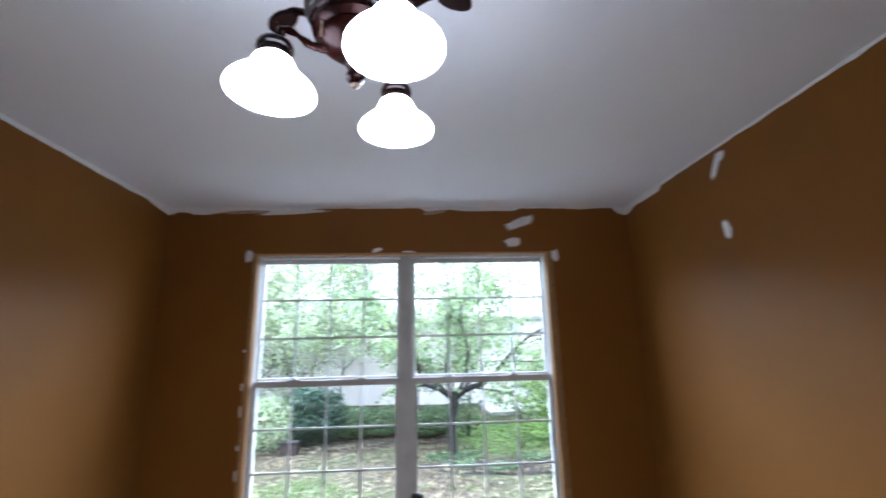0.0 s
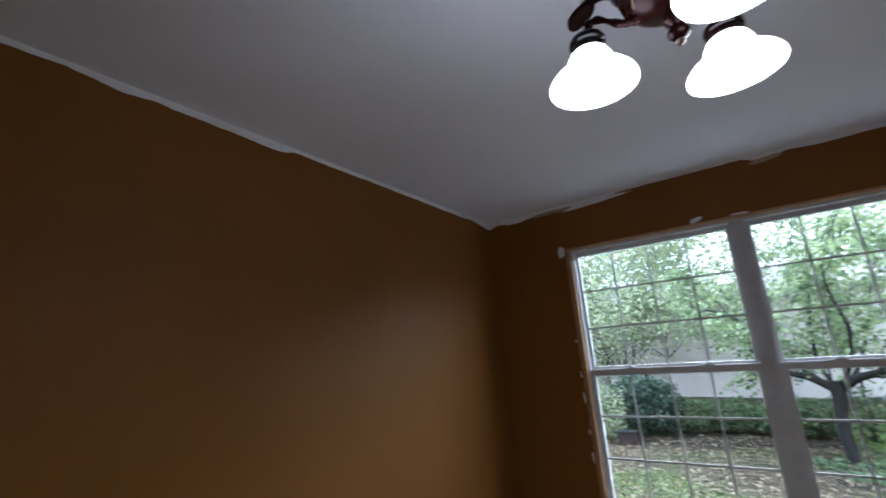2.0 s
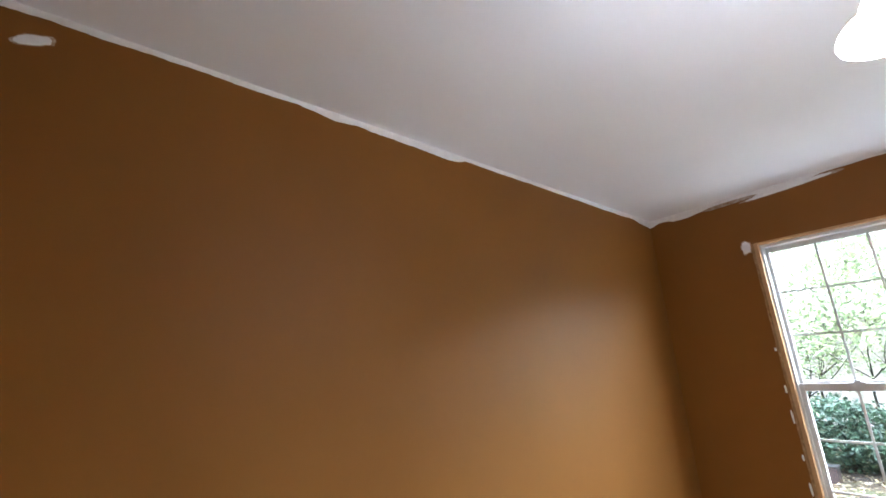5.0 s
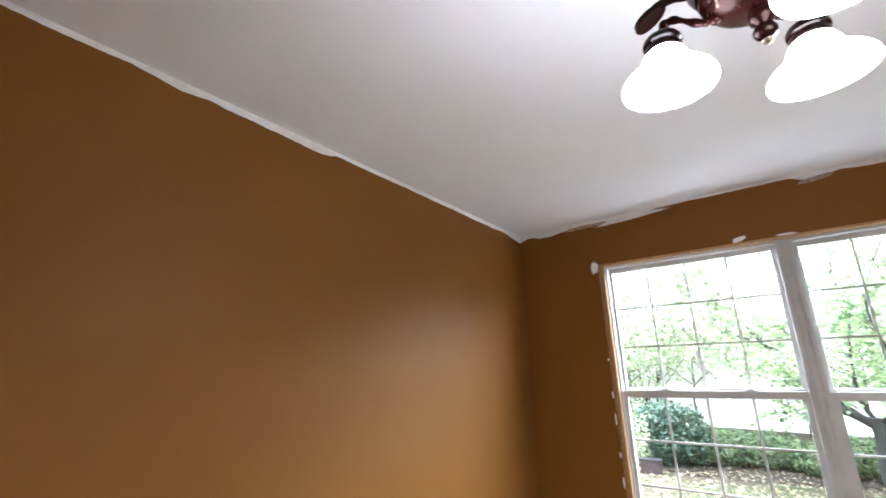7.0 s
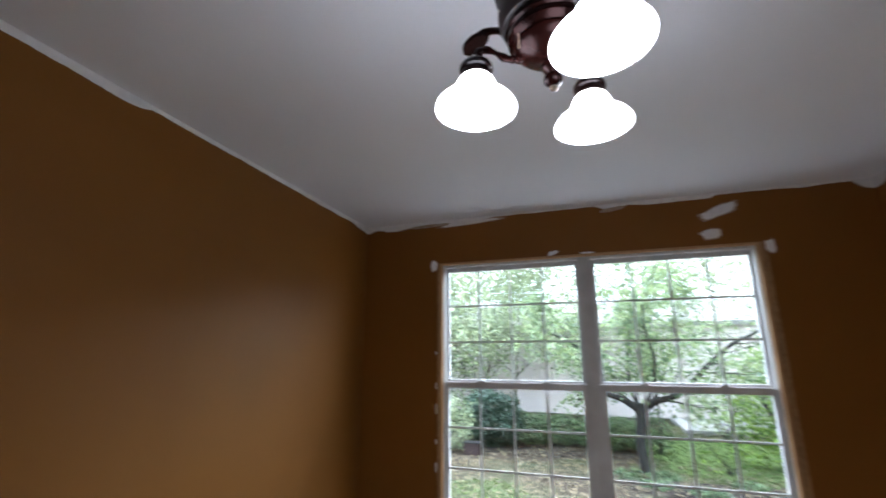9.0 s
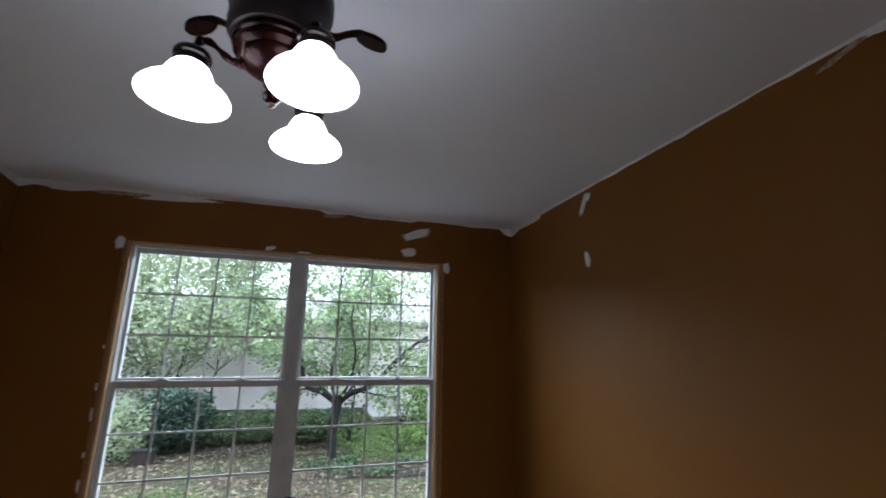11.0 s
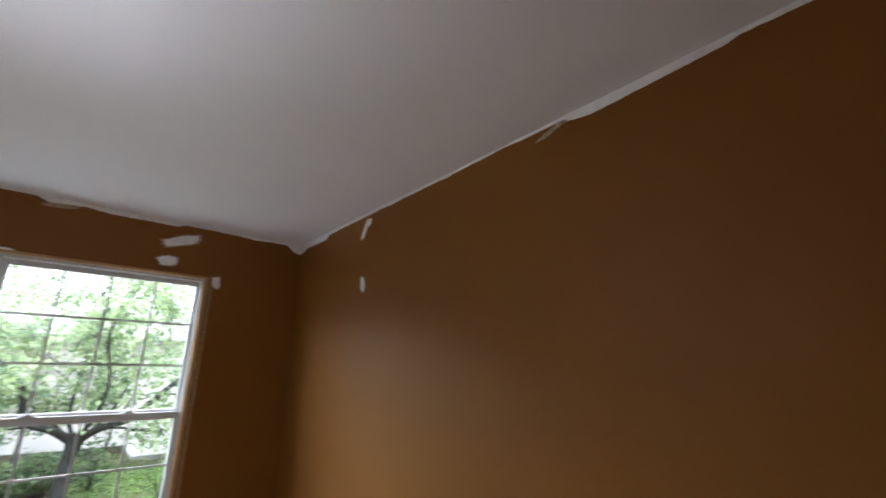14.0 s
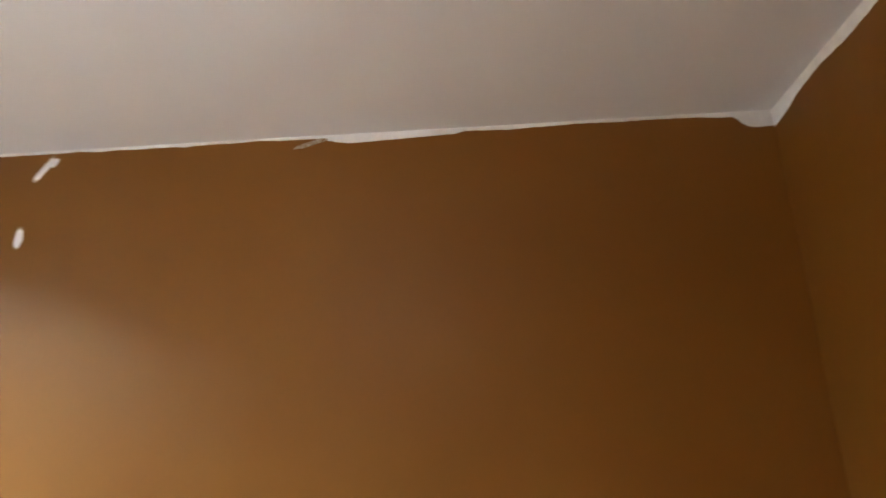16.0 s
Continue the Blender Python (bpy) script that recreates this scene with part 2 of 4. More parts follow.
GRASS = leaf_material("grass_blade", (0.04, 0.068, 0.022), (0.135, 0.185, 0.058), 0.35)
LEAF_LIME = leaf_material("sunny_leaf", (0.05, 0.11, 0.025), (0.24, 0.36, 0.07), 0.5)



# ---- mesh helpers ----
def mesh_of(bm, name, mat, smooth=False):
    data = bpy.data.meshes.new(name)
    bm.normal_update()
    bm.to_mesh(data)
    bm.free()
    data.materials.append(mat)
    if smooth:
        data.polygons.foreach_set("use_smooth", [True] * len(data.polygons))
        data.set_sharp_from_angle(angle=radians(40))
    return data


def part(name, bm, mat, parent=None, label="", smooth=False):
    ob = new(name, mesh_of(bm, name, mat, smooth))
    if parent:
        ob.parent = parent
    if label:
        tagged(ob, label)
    return ob


def root(name, label, category, place=(0, 0, 0), group="", kind=""):
    ob = new(name)
    ob.location = place
    ob.empty_display_size = 0.1
    return tagged(ob, label, category, group, kind)


def add_box(bm, low, high, bevel=0.0):
    made = bmesh.ops.create_cube(bm, size=1.0)["verts"]
    for v in made:
        v.co = Vector([l + (c + 0.5) * (h - l) for l, h, c in zip(low, high, v.co)])
    if bevel:
        edges = list({e for v in made for e in v.link_edges})
        bmesh.ops.bevel(bm, geom=edges, offset=bevel, segments=2, affect="EDGES")
    return bm


def box(low, high, bevel=0.0):
    return add_box(bmesh.new(), low, high, bevel)


def lathe(bm, profile, steps=40, m=None, cap=True):
    rings = []
    for r, z in profile:
        ring = [bm.verts.new((r * math.cos(2 * math.pi * i / steps), r * math.sin(2 * math.pi * i / steps), z)) for i in range(steps)]
        rings.append(ring)
    for one, two in zip(rings, rings[1:]):
        for i in range(steps):
            bm.faces.new((one[i], one[(i + 1) % steps], two[(i + 1) % steps], two[i]))
    if cap:
        bm.faces.new(rings[0][::-1])
        bm.faces.new(rings[-1])
    if m is not None:
        bmesh.ops.transform(bm, matrix=m, verts=[v for ring in rings for v in ring])
    bmesh.ops.recalc_face_normals(bm, faces=bm.faces)
    return bm


def tube(bm, points, radii, sides=10):
    points = [Vector(p) for p in points]
    rings = []
    for i, (p, r) in enumerate(zip(points, radii)):
        way = (points[min(i + 1, len(points) - 1)] - points[max(i - 1, 0)]).normalized()
        side = way.cross(Vector((0.13, 0.21, 1) if abs(way.z) < 0.95 else (1, 0, 0))).normalized()
        up = side.cross(way)
        w, h = r if isinstance(r, tuple) else (r, r)
        rings.append([bm.verts.new(p + side * w * math.cos(2 * math.pi * k / sides) + up * h * math.sin(2 * math.pi * k / sides)) for k in range(sides)])
    for one, two in zip(rings, rings[1:]):
        for k in range(sides):
            bm.faces.new((one[k], one[(k + 1) % sides], two[(k + 1) % sides], two[k]))
    bm.faces.new(rings[0][::-1])
    bm.faces.new(rings[-1])
    return bm


def smooth_line(points, steps=6):
    points = [Vector(p) for p in points]
    ends = [2 * points[0] - points[1]] + points + [2 * points[-1] - points[-2]]
    out = []
    for i in range(1, len(ends) - 2):
        p0, p1, p2, p3 = ends[i - 1:i + 3]
        for k in range(steps):
            t = k / steps
            out.append(0.5 * (2 * p1 + (p2 - p0) * t + (2 * p0 - 5 * p1 + 4 * p2 - p3) * t * t + (3 * p1 - p0 - 3 * p2 + p3) * t ** 3))
    return out + [points[-1]]


# ---- the room ----
HALF, DEEP, HIGH = 1.525, 3.735, 2.44
OPEN_L, OPEN_R, OPEN_LOW, OPEN_TOP = 0.969, 0.984, 0.528, 2.128

bm = bmesh.new()
for low, high in (((-HALF - 0.12, 0, -0.1), (-OPEN_L, 0.16, HIGH)), ((OPEN_R, 0, -0.1), (HALF + 0.12, 0.16, HIGH)),
                  ((-OPEN_L, 0, -0.1), (OPEN_R, 0.16, OPEN_LOW)), ((-OPEN_L, 0, OPEN_TOP), (OPEN_R, 0.16, HIGH))):
    add_box(bm, low, high)
tagged(part("wall_north", bm, WALL), "caramel brown painted wall with a twin window", "wall", kind="structure")
tagged(part("wall_west", box((-HALF - 0.12, -DEEP, -0.1), (-HALF, 0, HIGH)), WALL), "caramel brown painted wall with a soft sheen", "wall", kind="structure")
tagged(part("wall_east", box((HALF, -DEEP, -0.1), (HALF + 0.12, 0, HIGH)), WALL), "caramel brown painted wall with white filler spots", "wall", kind="structure")
tagged(part("wall_south", box((-HALF - 0.12, -DEEP - 0.12, -0.1), (HALF + 0.12, -DEEP, HIGH)), WALL), "caramel brown painted plain wall", "wall", kind="structure")
tagged(part("ceiling", box((-HALF - 0.12, -DEEP - 0.12, HIGH), (HALF + 0.12, 0.16, HIGH + 0.15)), CEILING), "flat white painted ceiling with fine stipple", "ceiling", kind="structure")
tagged(part("floor", box((-HALF, -DEEP, -0.12), (HALF, 0, 0)), FLOOR), "plain light tan floor with a fine grain", "floor", kind="structure")


# ---- white paint and compound along the ceiling line ----
def wall_point(wall, along, z, out):
    if wall == "north":
        return Vector((along, -out, z))
    if wall == "west":
        return Vector((-HALF + out, along, z))
    if wall == "east":
        return Vector((HALF - out, along, z))
    return Vector((along, -DEEP + out, z))


def ceiling_strip(wall, drops, label, seed):
    """A ragged white band at the top of a wall: (place along the wall, depth below the ceiling)."""
    rng = random.Random(seed)
    bm = bmesh.new()
    start, end = drops[0][0], drops[-1][0]
    count = int(abs(end - start) / 0.012)
    xs, ys = [d[0] for d in drops], [d[1] for d in drops]
    if xs[0] > xs[-1]:
        xs, ys = xs[::-1], ys[::-1]
    rows = []
    for i in range(count + 1):
        at = start + (end - start) * i / count
        depth = float(np.interp(at, xs, ys))
        depth += 0.004 * noise.noise((at * 9, seed, 0)) + 0.0022 * noise.noise((at * 45, seed, 3)) + rng.uniform(-0.0006, 0.0006)
        depth = max(depth, 0.004)
        rows.append((bm.verts.new(wall_point(wall, at, HIGH, 0.0045)), bm.verts.new(wall_point(wall, at, HIGH - depth * 0.6, 0.003)),
                     bm.verts.new(wall_point(wall, at, HIGH - depth, 0.0012)), bm.verts.new(wall_point(wall, at, HIGH - depth, -0.001))))
    for one, two in zip(rows, rows[1:]):
        for k in range(3):
            bm.faces.new((one[k], two[k], two[k + 1], one[k + 1]))
    bmesh.ops.recalc_face_normals(bm, faces=bm.faces)
    ob = part("paint_strip", bm, COMPOUND, smooth=True)
    return tagged(ob, label, "paint strip", "white strips along the ceiling line", "structure")


ceiling_strip("west", [(-0.001, 0.05), (-0.09, 0.042), (-0.22, 0.022), (-0.49, 0.025), (-1.09, 0.019), (-1.52, 0.018), (-1.735, 0.015), (-1.78, 0.032),
                       (-1.84, 0.038), (-2.03, 0.029), (-2.22, 0.027), (-2.285, 0.022), (-2.38, 0.033), (-2.46, 0.021), (-2.53, 0.014), (-2.6, 0.021),
                       (-2.79, 0.016), (-3.2, 0.02), (-3.734, 0.022)], "ragged white primer band at the top of the brown wall", 3)
ceiling_strip("north", [(-1.524, 0.05), (-1.46, 0.03), (-1.40, 0.034), (-1.37, 0.048), (-1.27, 0.046), (-1.19, 0.036), (-1.05, 0.028), (-0.86, 0.032), (-0.64, 0.022), (-0.57, 0.009),
                        (0.10, 0.007), (0.14, 0.03), (0.2, 0.034), (0.3, 0.018), (0.45, 0.03), (0.62, 0.026), (0.74, 0.03), (0.78, 0.009), (1.1, 0.01), (1.2, 0.018),
                        (1.3, 0.009), (1.43, 0.008), (1.45, 0.03), (1.48, 0.052), (1.524, 0.058)], "thin ragged white line with broad compound smears", 11)
ceiling_strip("east", [(-0.001, 0.058), (-0.06, 0.055), (-0.12, 0.036), (-0.3, 0.04), (-0.42, 0.037), (-0.45, 0.013), (-0.61, 0.013), (-0.94, 0.010), (-1.24, 0.012),
                       (-1.55, 0.011), (-1.61, 0.017), (-1.66, 0.010), (-1.92, 0.006), (-2.2, 0.011), (-2.26, 0.024), (-2.33, 0.037), (-2.51, 0.031), (-2.74, 0.021),
                       (-2.77, 0.011), (-2.9, 0.016), (-3.11, 0.009), (-3.46, 0.009), (-3.63, 0.016), (-3.655, 0.05), (-3.68, 0.057), (-3.734, 0.052)],
              "ragged white compound line with smeared spots", 23)
ceiling_strip("south", [(1.524, 0.06), (1.45, 0.05), (1.40, 0.032), (1.3, 0.027), (1.2, 0.036), (1.1, 0.032), (0.4, 0.022), (-0.6, 0.026), (-1.524, 0.03)],
              "ragged white primer band at the top of the brown wall", 31)


def filler_patch(wall, along, z, half_long, half_high, turn=0, seed=0, mat=None, proud=0.0028, label="dab of white joint compound on the brown wall"):
    """A knifed-on dab: a low uneven dome with a ragged outline."""
    bm = bmesh.new()
    steps = 40
    rings = []
    mat = mat or COMPOUND
    feather = mat is COMPOUND and half_long > 0.02
    levels = ((1.0, 0.0006), (0.93, proud * 0.75), (0.6, proud), (0.25, proud * 0.9))
    for level, out in (((1.2, 0.0002),) if feather else ()) + levels:
        ring = []
        for i in range(steps):
            angle = 2 * math.pi * i / steps
            ragged = 1 + (0.34 if level > 1 else 0.24) * noise.noise((math.cos(angle) * 1.7, math.sin(angle) * 1.7, seed * 3.1)) + 0.09 * noise.noise((math.cos(angle) * 6, math.sin(angle) * 6, seed * 5.3))
            power = 0.72
            u = half_long * level * ragged * math.copysign(abs(math.cos(angle)) ** power, math.cos(angle))
            v = half_high * level * ragged * math.copysign(abs(math.sin(angle)) ** power, math.sin(angle))
            c, s = math.cos(radians(turn)), math.sin(radians(turn))
            ring.append(bm.verts.new(wall_point(wall, along + u * c - v * s, z + u * s + v * c, out)))
        rings.append(ring)
    for one, two in zip(rings, rings[1:]):
        for i in range(steps):
            bm.faces.new((one[i], one[(i + 1) % steps], two[(i + 1) % steps], two[i]))
    bm.faces.new(rings[-1])
    bmesh.ops.recalc_face_normals(bm, faces=bm.faces)
    if feather:
        # the thin scraped margin round the dab
        bm.faces.ensure_lookup_table()
        for i in range(steps):
            bm.faces[i].material_index = 1
    ob = part("filler_patch", bm, mat, smooth=True)
    if feather:
        ob.data.materials.append(THIN_COMPOUND)
    return tagged(ob, label, "filler patch", "white filler patches on the walls")


filler_patch("north", 0.775, 2.330, 0.098, 0.026, 20, 1, label="long slanting dab of white compound above the window")
filler_patch("north", 0.724, 2.196, 0.050, 0.026, 4, 2, label="oval dab of white compound above the window")
filler_patch("north", -0.995, 2.112, 0.021, 0.036, -4, 3, label="white compound dab at the window corner")
filler_patch("north", 1.003, 2.100, 0.022, 0.037, 6, 4, label="white compound dab at the window corner")
filler_patch("north", -0.182, 2.147, 0.030, 0.013, 14, 5, label="small white dab on the window's upper edge")
filler_patch("north", 0.025, 2.134, 0.042, 0.005, 0, 6, label="thin white chip on the window's upper edge")
filler_patch("north", -0.74, 2.405, 0.20, 0.010, 3, 7, label="long thin compound stroke below the ceiling")
filler_patch("north", -1.02, 2.412, 0.15, 0.013, 3, 8, THIN_COMPOUND, label="thin greyish compound smear below the ceiling")
filler_patch("north", 0.20, 2.404, 0.075, 0.013, 6, 9, THIN_COMPOUND, label="thin greyish compound smear below the ceiling")
filler_patch("east", -0.905, 2.350, 0.056, 0.019, -58, 11, label="comma-shaped dab of white compound near the ceiling")
filler_patch("east", -0.940, 2.384, 0.030, 0.021, 0, 12, label="round end of a white compound dab")
filler_patch("east", -0.912, 2.028, 0.021, 0.040, -12, 13, label="small upright dab of white compound on brown wall")
filler_patch("east", -2.185, 2.413, 0.075, 0.010, -16, 14, THIN_COMPOUND, label="thin slanting smear of greyish compound")
filler_patch("west", -3.192, 2.350, 0.036, 0.014, 22, 15, label="small slanting white dab on the brown wall")
for k, (z, half) in enumerate(((1.31, 0.022), (1.17, 0.035), (0.97, 0.014), (0.82, 0.03), (1.52, 0.010))):
    filler_patch("north", -0.9775, z, 0.005, half, 2, 20 + k, label="white caulk remnant beside the window")


# ---- the twin window ----
window = root("window_1", "white twin double-hung window with raw wooden jambs", "window", (0, 0, 0), kind="structure")
IN_X, J_TOP = 0.936, 0.013


def raw_edge(x0, x1, seed):
    """The ragged edge of cut plasterboard beside a jamb, with its face torn unevenly."""
    bm = bmesh.new()
    steps = 90
    rows = []
    for i in range(steps + 1):
        z = OPEN_LOW + (OPEN_TOP - OPEN_LOW) * i / steps
        tear = 0.0035 * noise.noise((z * 14, seed, 0)) + 0.002 * noise.noise((z * 55, seed, 4))
        deep = 0.002 + 0.0025 * noise.noise((z * 22, seed, 9))
        inner, outer = (x1, x0 + tear) if x0 < 0 else (x0, x1 - tear)
        rows.append([bm.verts.new((x, y, z)) for x, y in ((outer, 0.02), (outer, -0.0015), ((inner + outer) / 2, deep - 0.001), (inner, -0.002), (inner, 0.02))])
    for one, two in zip(rows, rows[1:]):
        for k in range(4):
            bm.faces.new((one[k], one[k + 1], two[k + 1], two[k]))
    bmesh.ops.recalc_face_normals(bm, faces=bm.faces)
    return bm


for side_of, outer in ((-1, OPEN_L), (1, OPEN_R)):
    low, high = sorted((side_of * IN_X, side_of * (IN_X + 0.019)))
    part("jamb", box((low, -0.004, OPEN_LOW), (high, 0.155, OPEN_TOP), 0.0015), RAW_WOOD, window, "raw tan wooden jamb")
    low, high = sorted((side_of * (IN_X + 0.0195), side_of * (outer + 0.001)))
    part("plasterboard_edge", raw_edge(low, high, 40 + side_of), RAW_EDGE, window, "torn brownish plasterboard edge")
part("head_jamb", box((-IN_X, -0.004, OPEN_TOP - J_TOP), (IN_X, 0.155, OPEN_TOP), 0.0015), RAW_WOOD, window, "raw tan wooden head jamb")
IN_TOP = OPEN_TOP - J_TOP
STRIP = 0.010
part("window_frame", box((-IN_X, 0.026, OPEN_LOW), (-IN_X + STRIP, 0.125, IN_TOP), 0.002), VINYL, window)
part("window_frame", box((IN_X - STRIP, 0.026, OPEN_LOW), (IN_X, 0.125, IN_TOP), 0.002), VINYL, window)
part("window_frame", box((-IN_X + STRIP, 0.026, IN_TOP - 0.014), (IN_X - STRIP, 0.125, IN_TOP), 0.002), VINYL, window)
bm = box((-0.033, 0.034, OPEN_LOW), (0.041, 0.125, IN_TOP - 0.014))
for x0, x1, front in ((-0.034, -0.0125, 0.022), (-0.0085, 0.0165, 0.015), (0.0205, 0.042, 0.022)):
    add_box(bm, (x0, front, OPEN_LOW), (x1, 0.0335, IN_TOP - 0.014), 0.002)
part("mullion", bm, VINYL, window, "white vinyl mullion with a raised cover strip")
part("window_stool", box((-1.03, -0.055, OPEN_LOW - 0.028), (1.03, 0.0, OPEN_LOW - 0.002), 0.006), VINYL, window, "white painted window stool")
part("sill", box((-IN_X, 0.0, OPEN_LOW), (IN_X, 0.026, OPEN_LOW + 0.004), 0.001), VINYL, window, "white painted inner sill")
part("apron", box((-1.0, -0.018, OPEN_LOW - 0.11), (1.0, 0.0, OPEN_LOW - 0.028), 0.004), VINYL, window, "white painted apron board")


def sash(name, left, right, low, high, y0, y1, glass):
    """One sash: rails, stiles, a pane, and a grid of four by three lights."""
    gl, gr, gb, gt = glass
    bm = bmesh.new()
    for a, b in (((left, y0, low), (gl, y1, high)), ((gr, y0, low), (right, y1, high)), ((gl, y0, low), (gr, y1, gb)), ((gl, y0, gt), (gr, y1, high))):
        add_box(bm, a, b, 0.0025)
    body = part(name, bm, VINYL, window)
    middle = (y0 + y1) / 2
    pane = part("pane", box((gl - 0.004, middle - 0.002, gb - 0.004), (gr + 0.004, middle + 0.002, gt + 0.004)), GLASS, body, "clear window glass")
    pane.visible_shadow = False
    for i in range(1, 4):
        x = gl + (gr - gl) * i / 4
        part("muntin", box((x - 0.0055, middle - 0.012, gb), (x + 0.0055, middle - 0.004, gt), 0.0015), VINYL, body)
    for i in range(1, 3):
        z = gb + (gt - gb) * i / 3
        part("muntin", box((gl, middle - 0.0125, z - 0.0055), (gr, middle - 0.0035, z + 0.0055), 0.0015), VINYL, body)
    return body


for gl, gr, left, right in ((-0.910, -0.056, -IN_X + STRIP, -0.034), (0.064, 0.910, 0.042, IN_X - STRIP)):
    sash("upper_sash", left, right, 1.312, IN_TOP - 0.014, 0.078, 0.108, (gl, gr, 1.350, 2.074))
    lower = sash("lower_sash", left, right, OPEN_LOW + 0.004, 1.336, 0.040, 0.072, (gl + 0.006, gr - 0.004, 0.572, 1.298))
    for share in (0.27, 0.73):
        x = left + (right - left) * share
        bm = box((x - 0.030, 0.044, 1.336), (x + 0.030, 0.070, 1.343), 0.002)
        add_box(bm, (x - 0.017, 0.036, 1.343), (x + 0.017, 0.066, 1.353), 0.004)
        part("sash_lock", bm, VINYL, lower, "small white cam lock")

# ---- things on the stool ----
case = root("small_box", "small grey box with a black lid on the window stool", "box", (-0.25, -0.02, OPEN_LOW - 0.002))
part("body", box((-0.108, -0.028, 0.0), (0.108, 0.028, 0.118), 0.004), GREY_PLASTIC, case)
part("lid", box((-0.113, -0.032, 0.1185), (0.113, 0.032, 0.134), 0.004), BLACK_PLASTIC, case, "black plastic lid")
part("foot", box((-0.100, -0.0295, 0.001), (0.100, -0.0284, 0.012), 0.0003), BLACK_PLASTIC, case, "black lower edge")
gadget = root("handset", "black plastic handset standing against the mullion", "handset", (0.068, -0.006, OPEN_LOW - 0.002))
part("body", box((-0.034, -0.014, 0.0), (0.034, 0.014, 0.165), 0.007), BLACK_PLASTIC, gadget)
part("face", box((-0.024, -0.0165, 0.04), (0.024, -0.0142, 0.145), 0.001), BLACK_METAL, gadget, "glossy black face")

# ---- the ceiling fan without blades, with its three-light kit ----
FAN = (-0.036, -2.066)
fan = root("ceiling_fan", "dark bronze ceiling fan without blades, three bell lamps lit", "ceiling fan", (FAN[0], FAN[1], HIGH))
Z = -HIGH
part("canopy", lathe(bmesh.new(), [(0.02, Z + 2.375), (0.045, Z + 2.38), (0.062, Z + 2.40), (0.068, Z + 2.43), (0.068, Z + 2.44)]), BRONZE, fan, smooth=True)
part("downrod", lathe(bmesh.new(), [(0.0125, Z + 2.25), (0.0125, Z + 2.376)], 20), BRONZE, fan, smooth=True)
part("motor_housing", lathe(bmesh.new(), [(0.028, Z + 2.30), (0.034, Z + 2.282), (0.07, Z + 2.272), (0.094, Z + 2.258), (0.102, Z + 2.235), (0.102, Z + 2.205),
                                          (0.098, Z + 2.19), (0.094, Z + 2.183), (0.0955, Z + 2.150), (0.094, Z + 2.130), (0.088, Z + 2.119), (0.06, Z + 2.115)], 56), BLACK_METAL, fan, "near black motor housing", smooth=True)
part("switch_cup", lathe(bmesh.new(), [(0.06, Z + 2.115), (0.079, Z + 2.114), (0.083, Z + 2.110), (0.083, Z + 2.105), (0.078, Z + 2.102), (0.080, Z + 2.097), (0.079, Z + 2.090),
                                       (0.072, Z + 2.084), (0.067, Z + 2.081), (0.069, Z + 2.077), (0.066, Z + 2.071), (0.055, Z + 2.062),
                                       (0.040, Z + 2.055), (0.025, Z + 2.050), (0.016, Z + 2.048), (0.012, Z + 2.047)], 56), BRONZE, fan, "reddish bronze bowl with turned rings", smooth=True)
part("finial", lathe(bmesh.new(), [(0.012, Z + 2.047), (0.0175, Z + 2.042), (0.0195, Z + 2.034), (0.0175, Z + 2.026), (0.0105, Z + 2.0205), (0.0095, Z + 2.0175), (0.0135, Z + 2.0145),
                                   (0.0172, Z + 2.007), (0.0165, Z + 2.000), (0.012, Z + 1.9945), (0.006, Z + 1.991), (0.003, Z + 1.9895)], 28), BRONZE, fan, smooth=True)
part("tip", lathe(bmesh.new(), [(0.0075, Z + 1.9905), (0.0085, Z + 1.988), (0.006, Z + 1.984), (0.002, Z + 1.982)], 20), AGED_METAL, fan, "bright metal tip", smooth=True)
for k in range(6):
    turn = radians(24 + 60 * k)
    at = Vector((math.cos(turn) * 0.0955, math.sin(turn) * 0.0955, Z + 2.146))
    part("housing_screw", lathe(bmesh.new(), [(0.0005, 0.002), (0.0018, 0.0015), (0.0024, 0.0), (0.0024, -0.002)], 12, Matrix.Translation(at) @ Vector((at.x, at.y, 0)).to_track_quat("Z", "Y").to_matrix().to_4x4()), CHROME, fan, "small bright screw head", smooth=True)
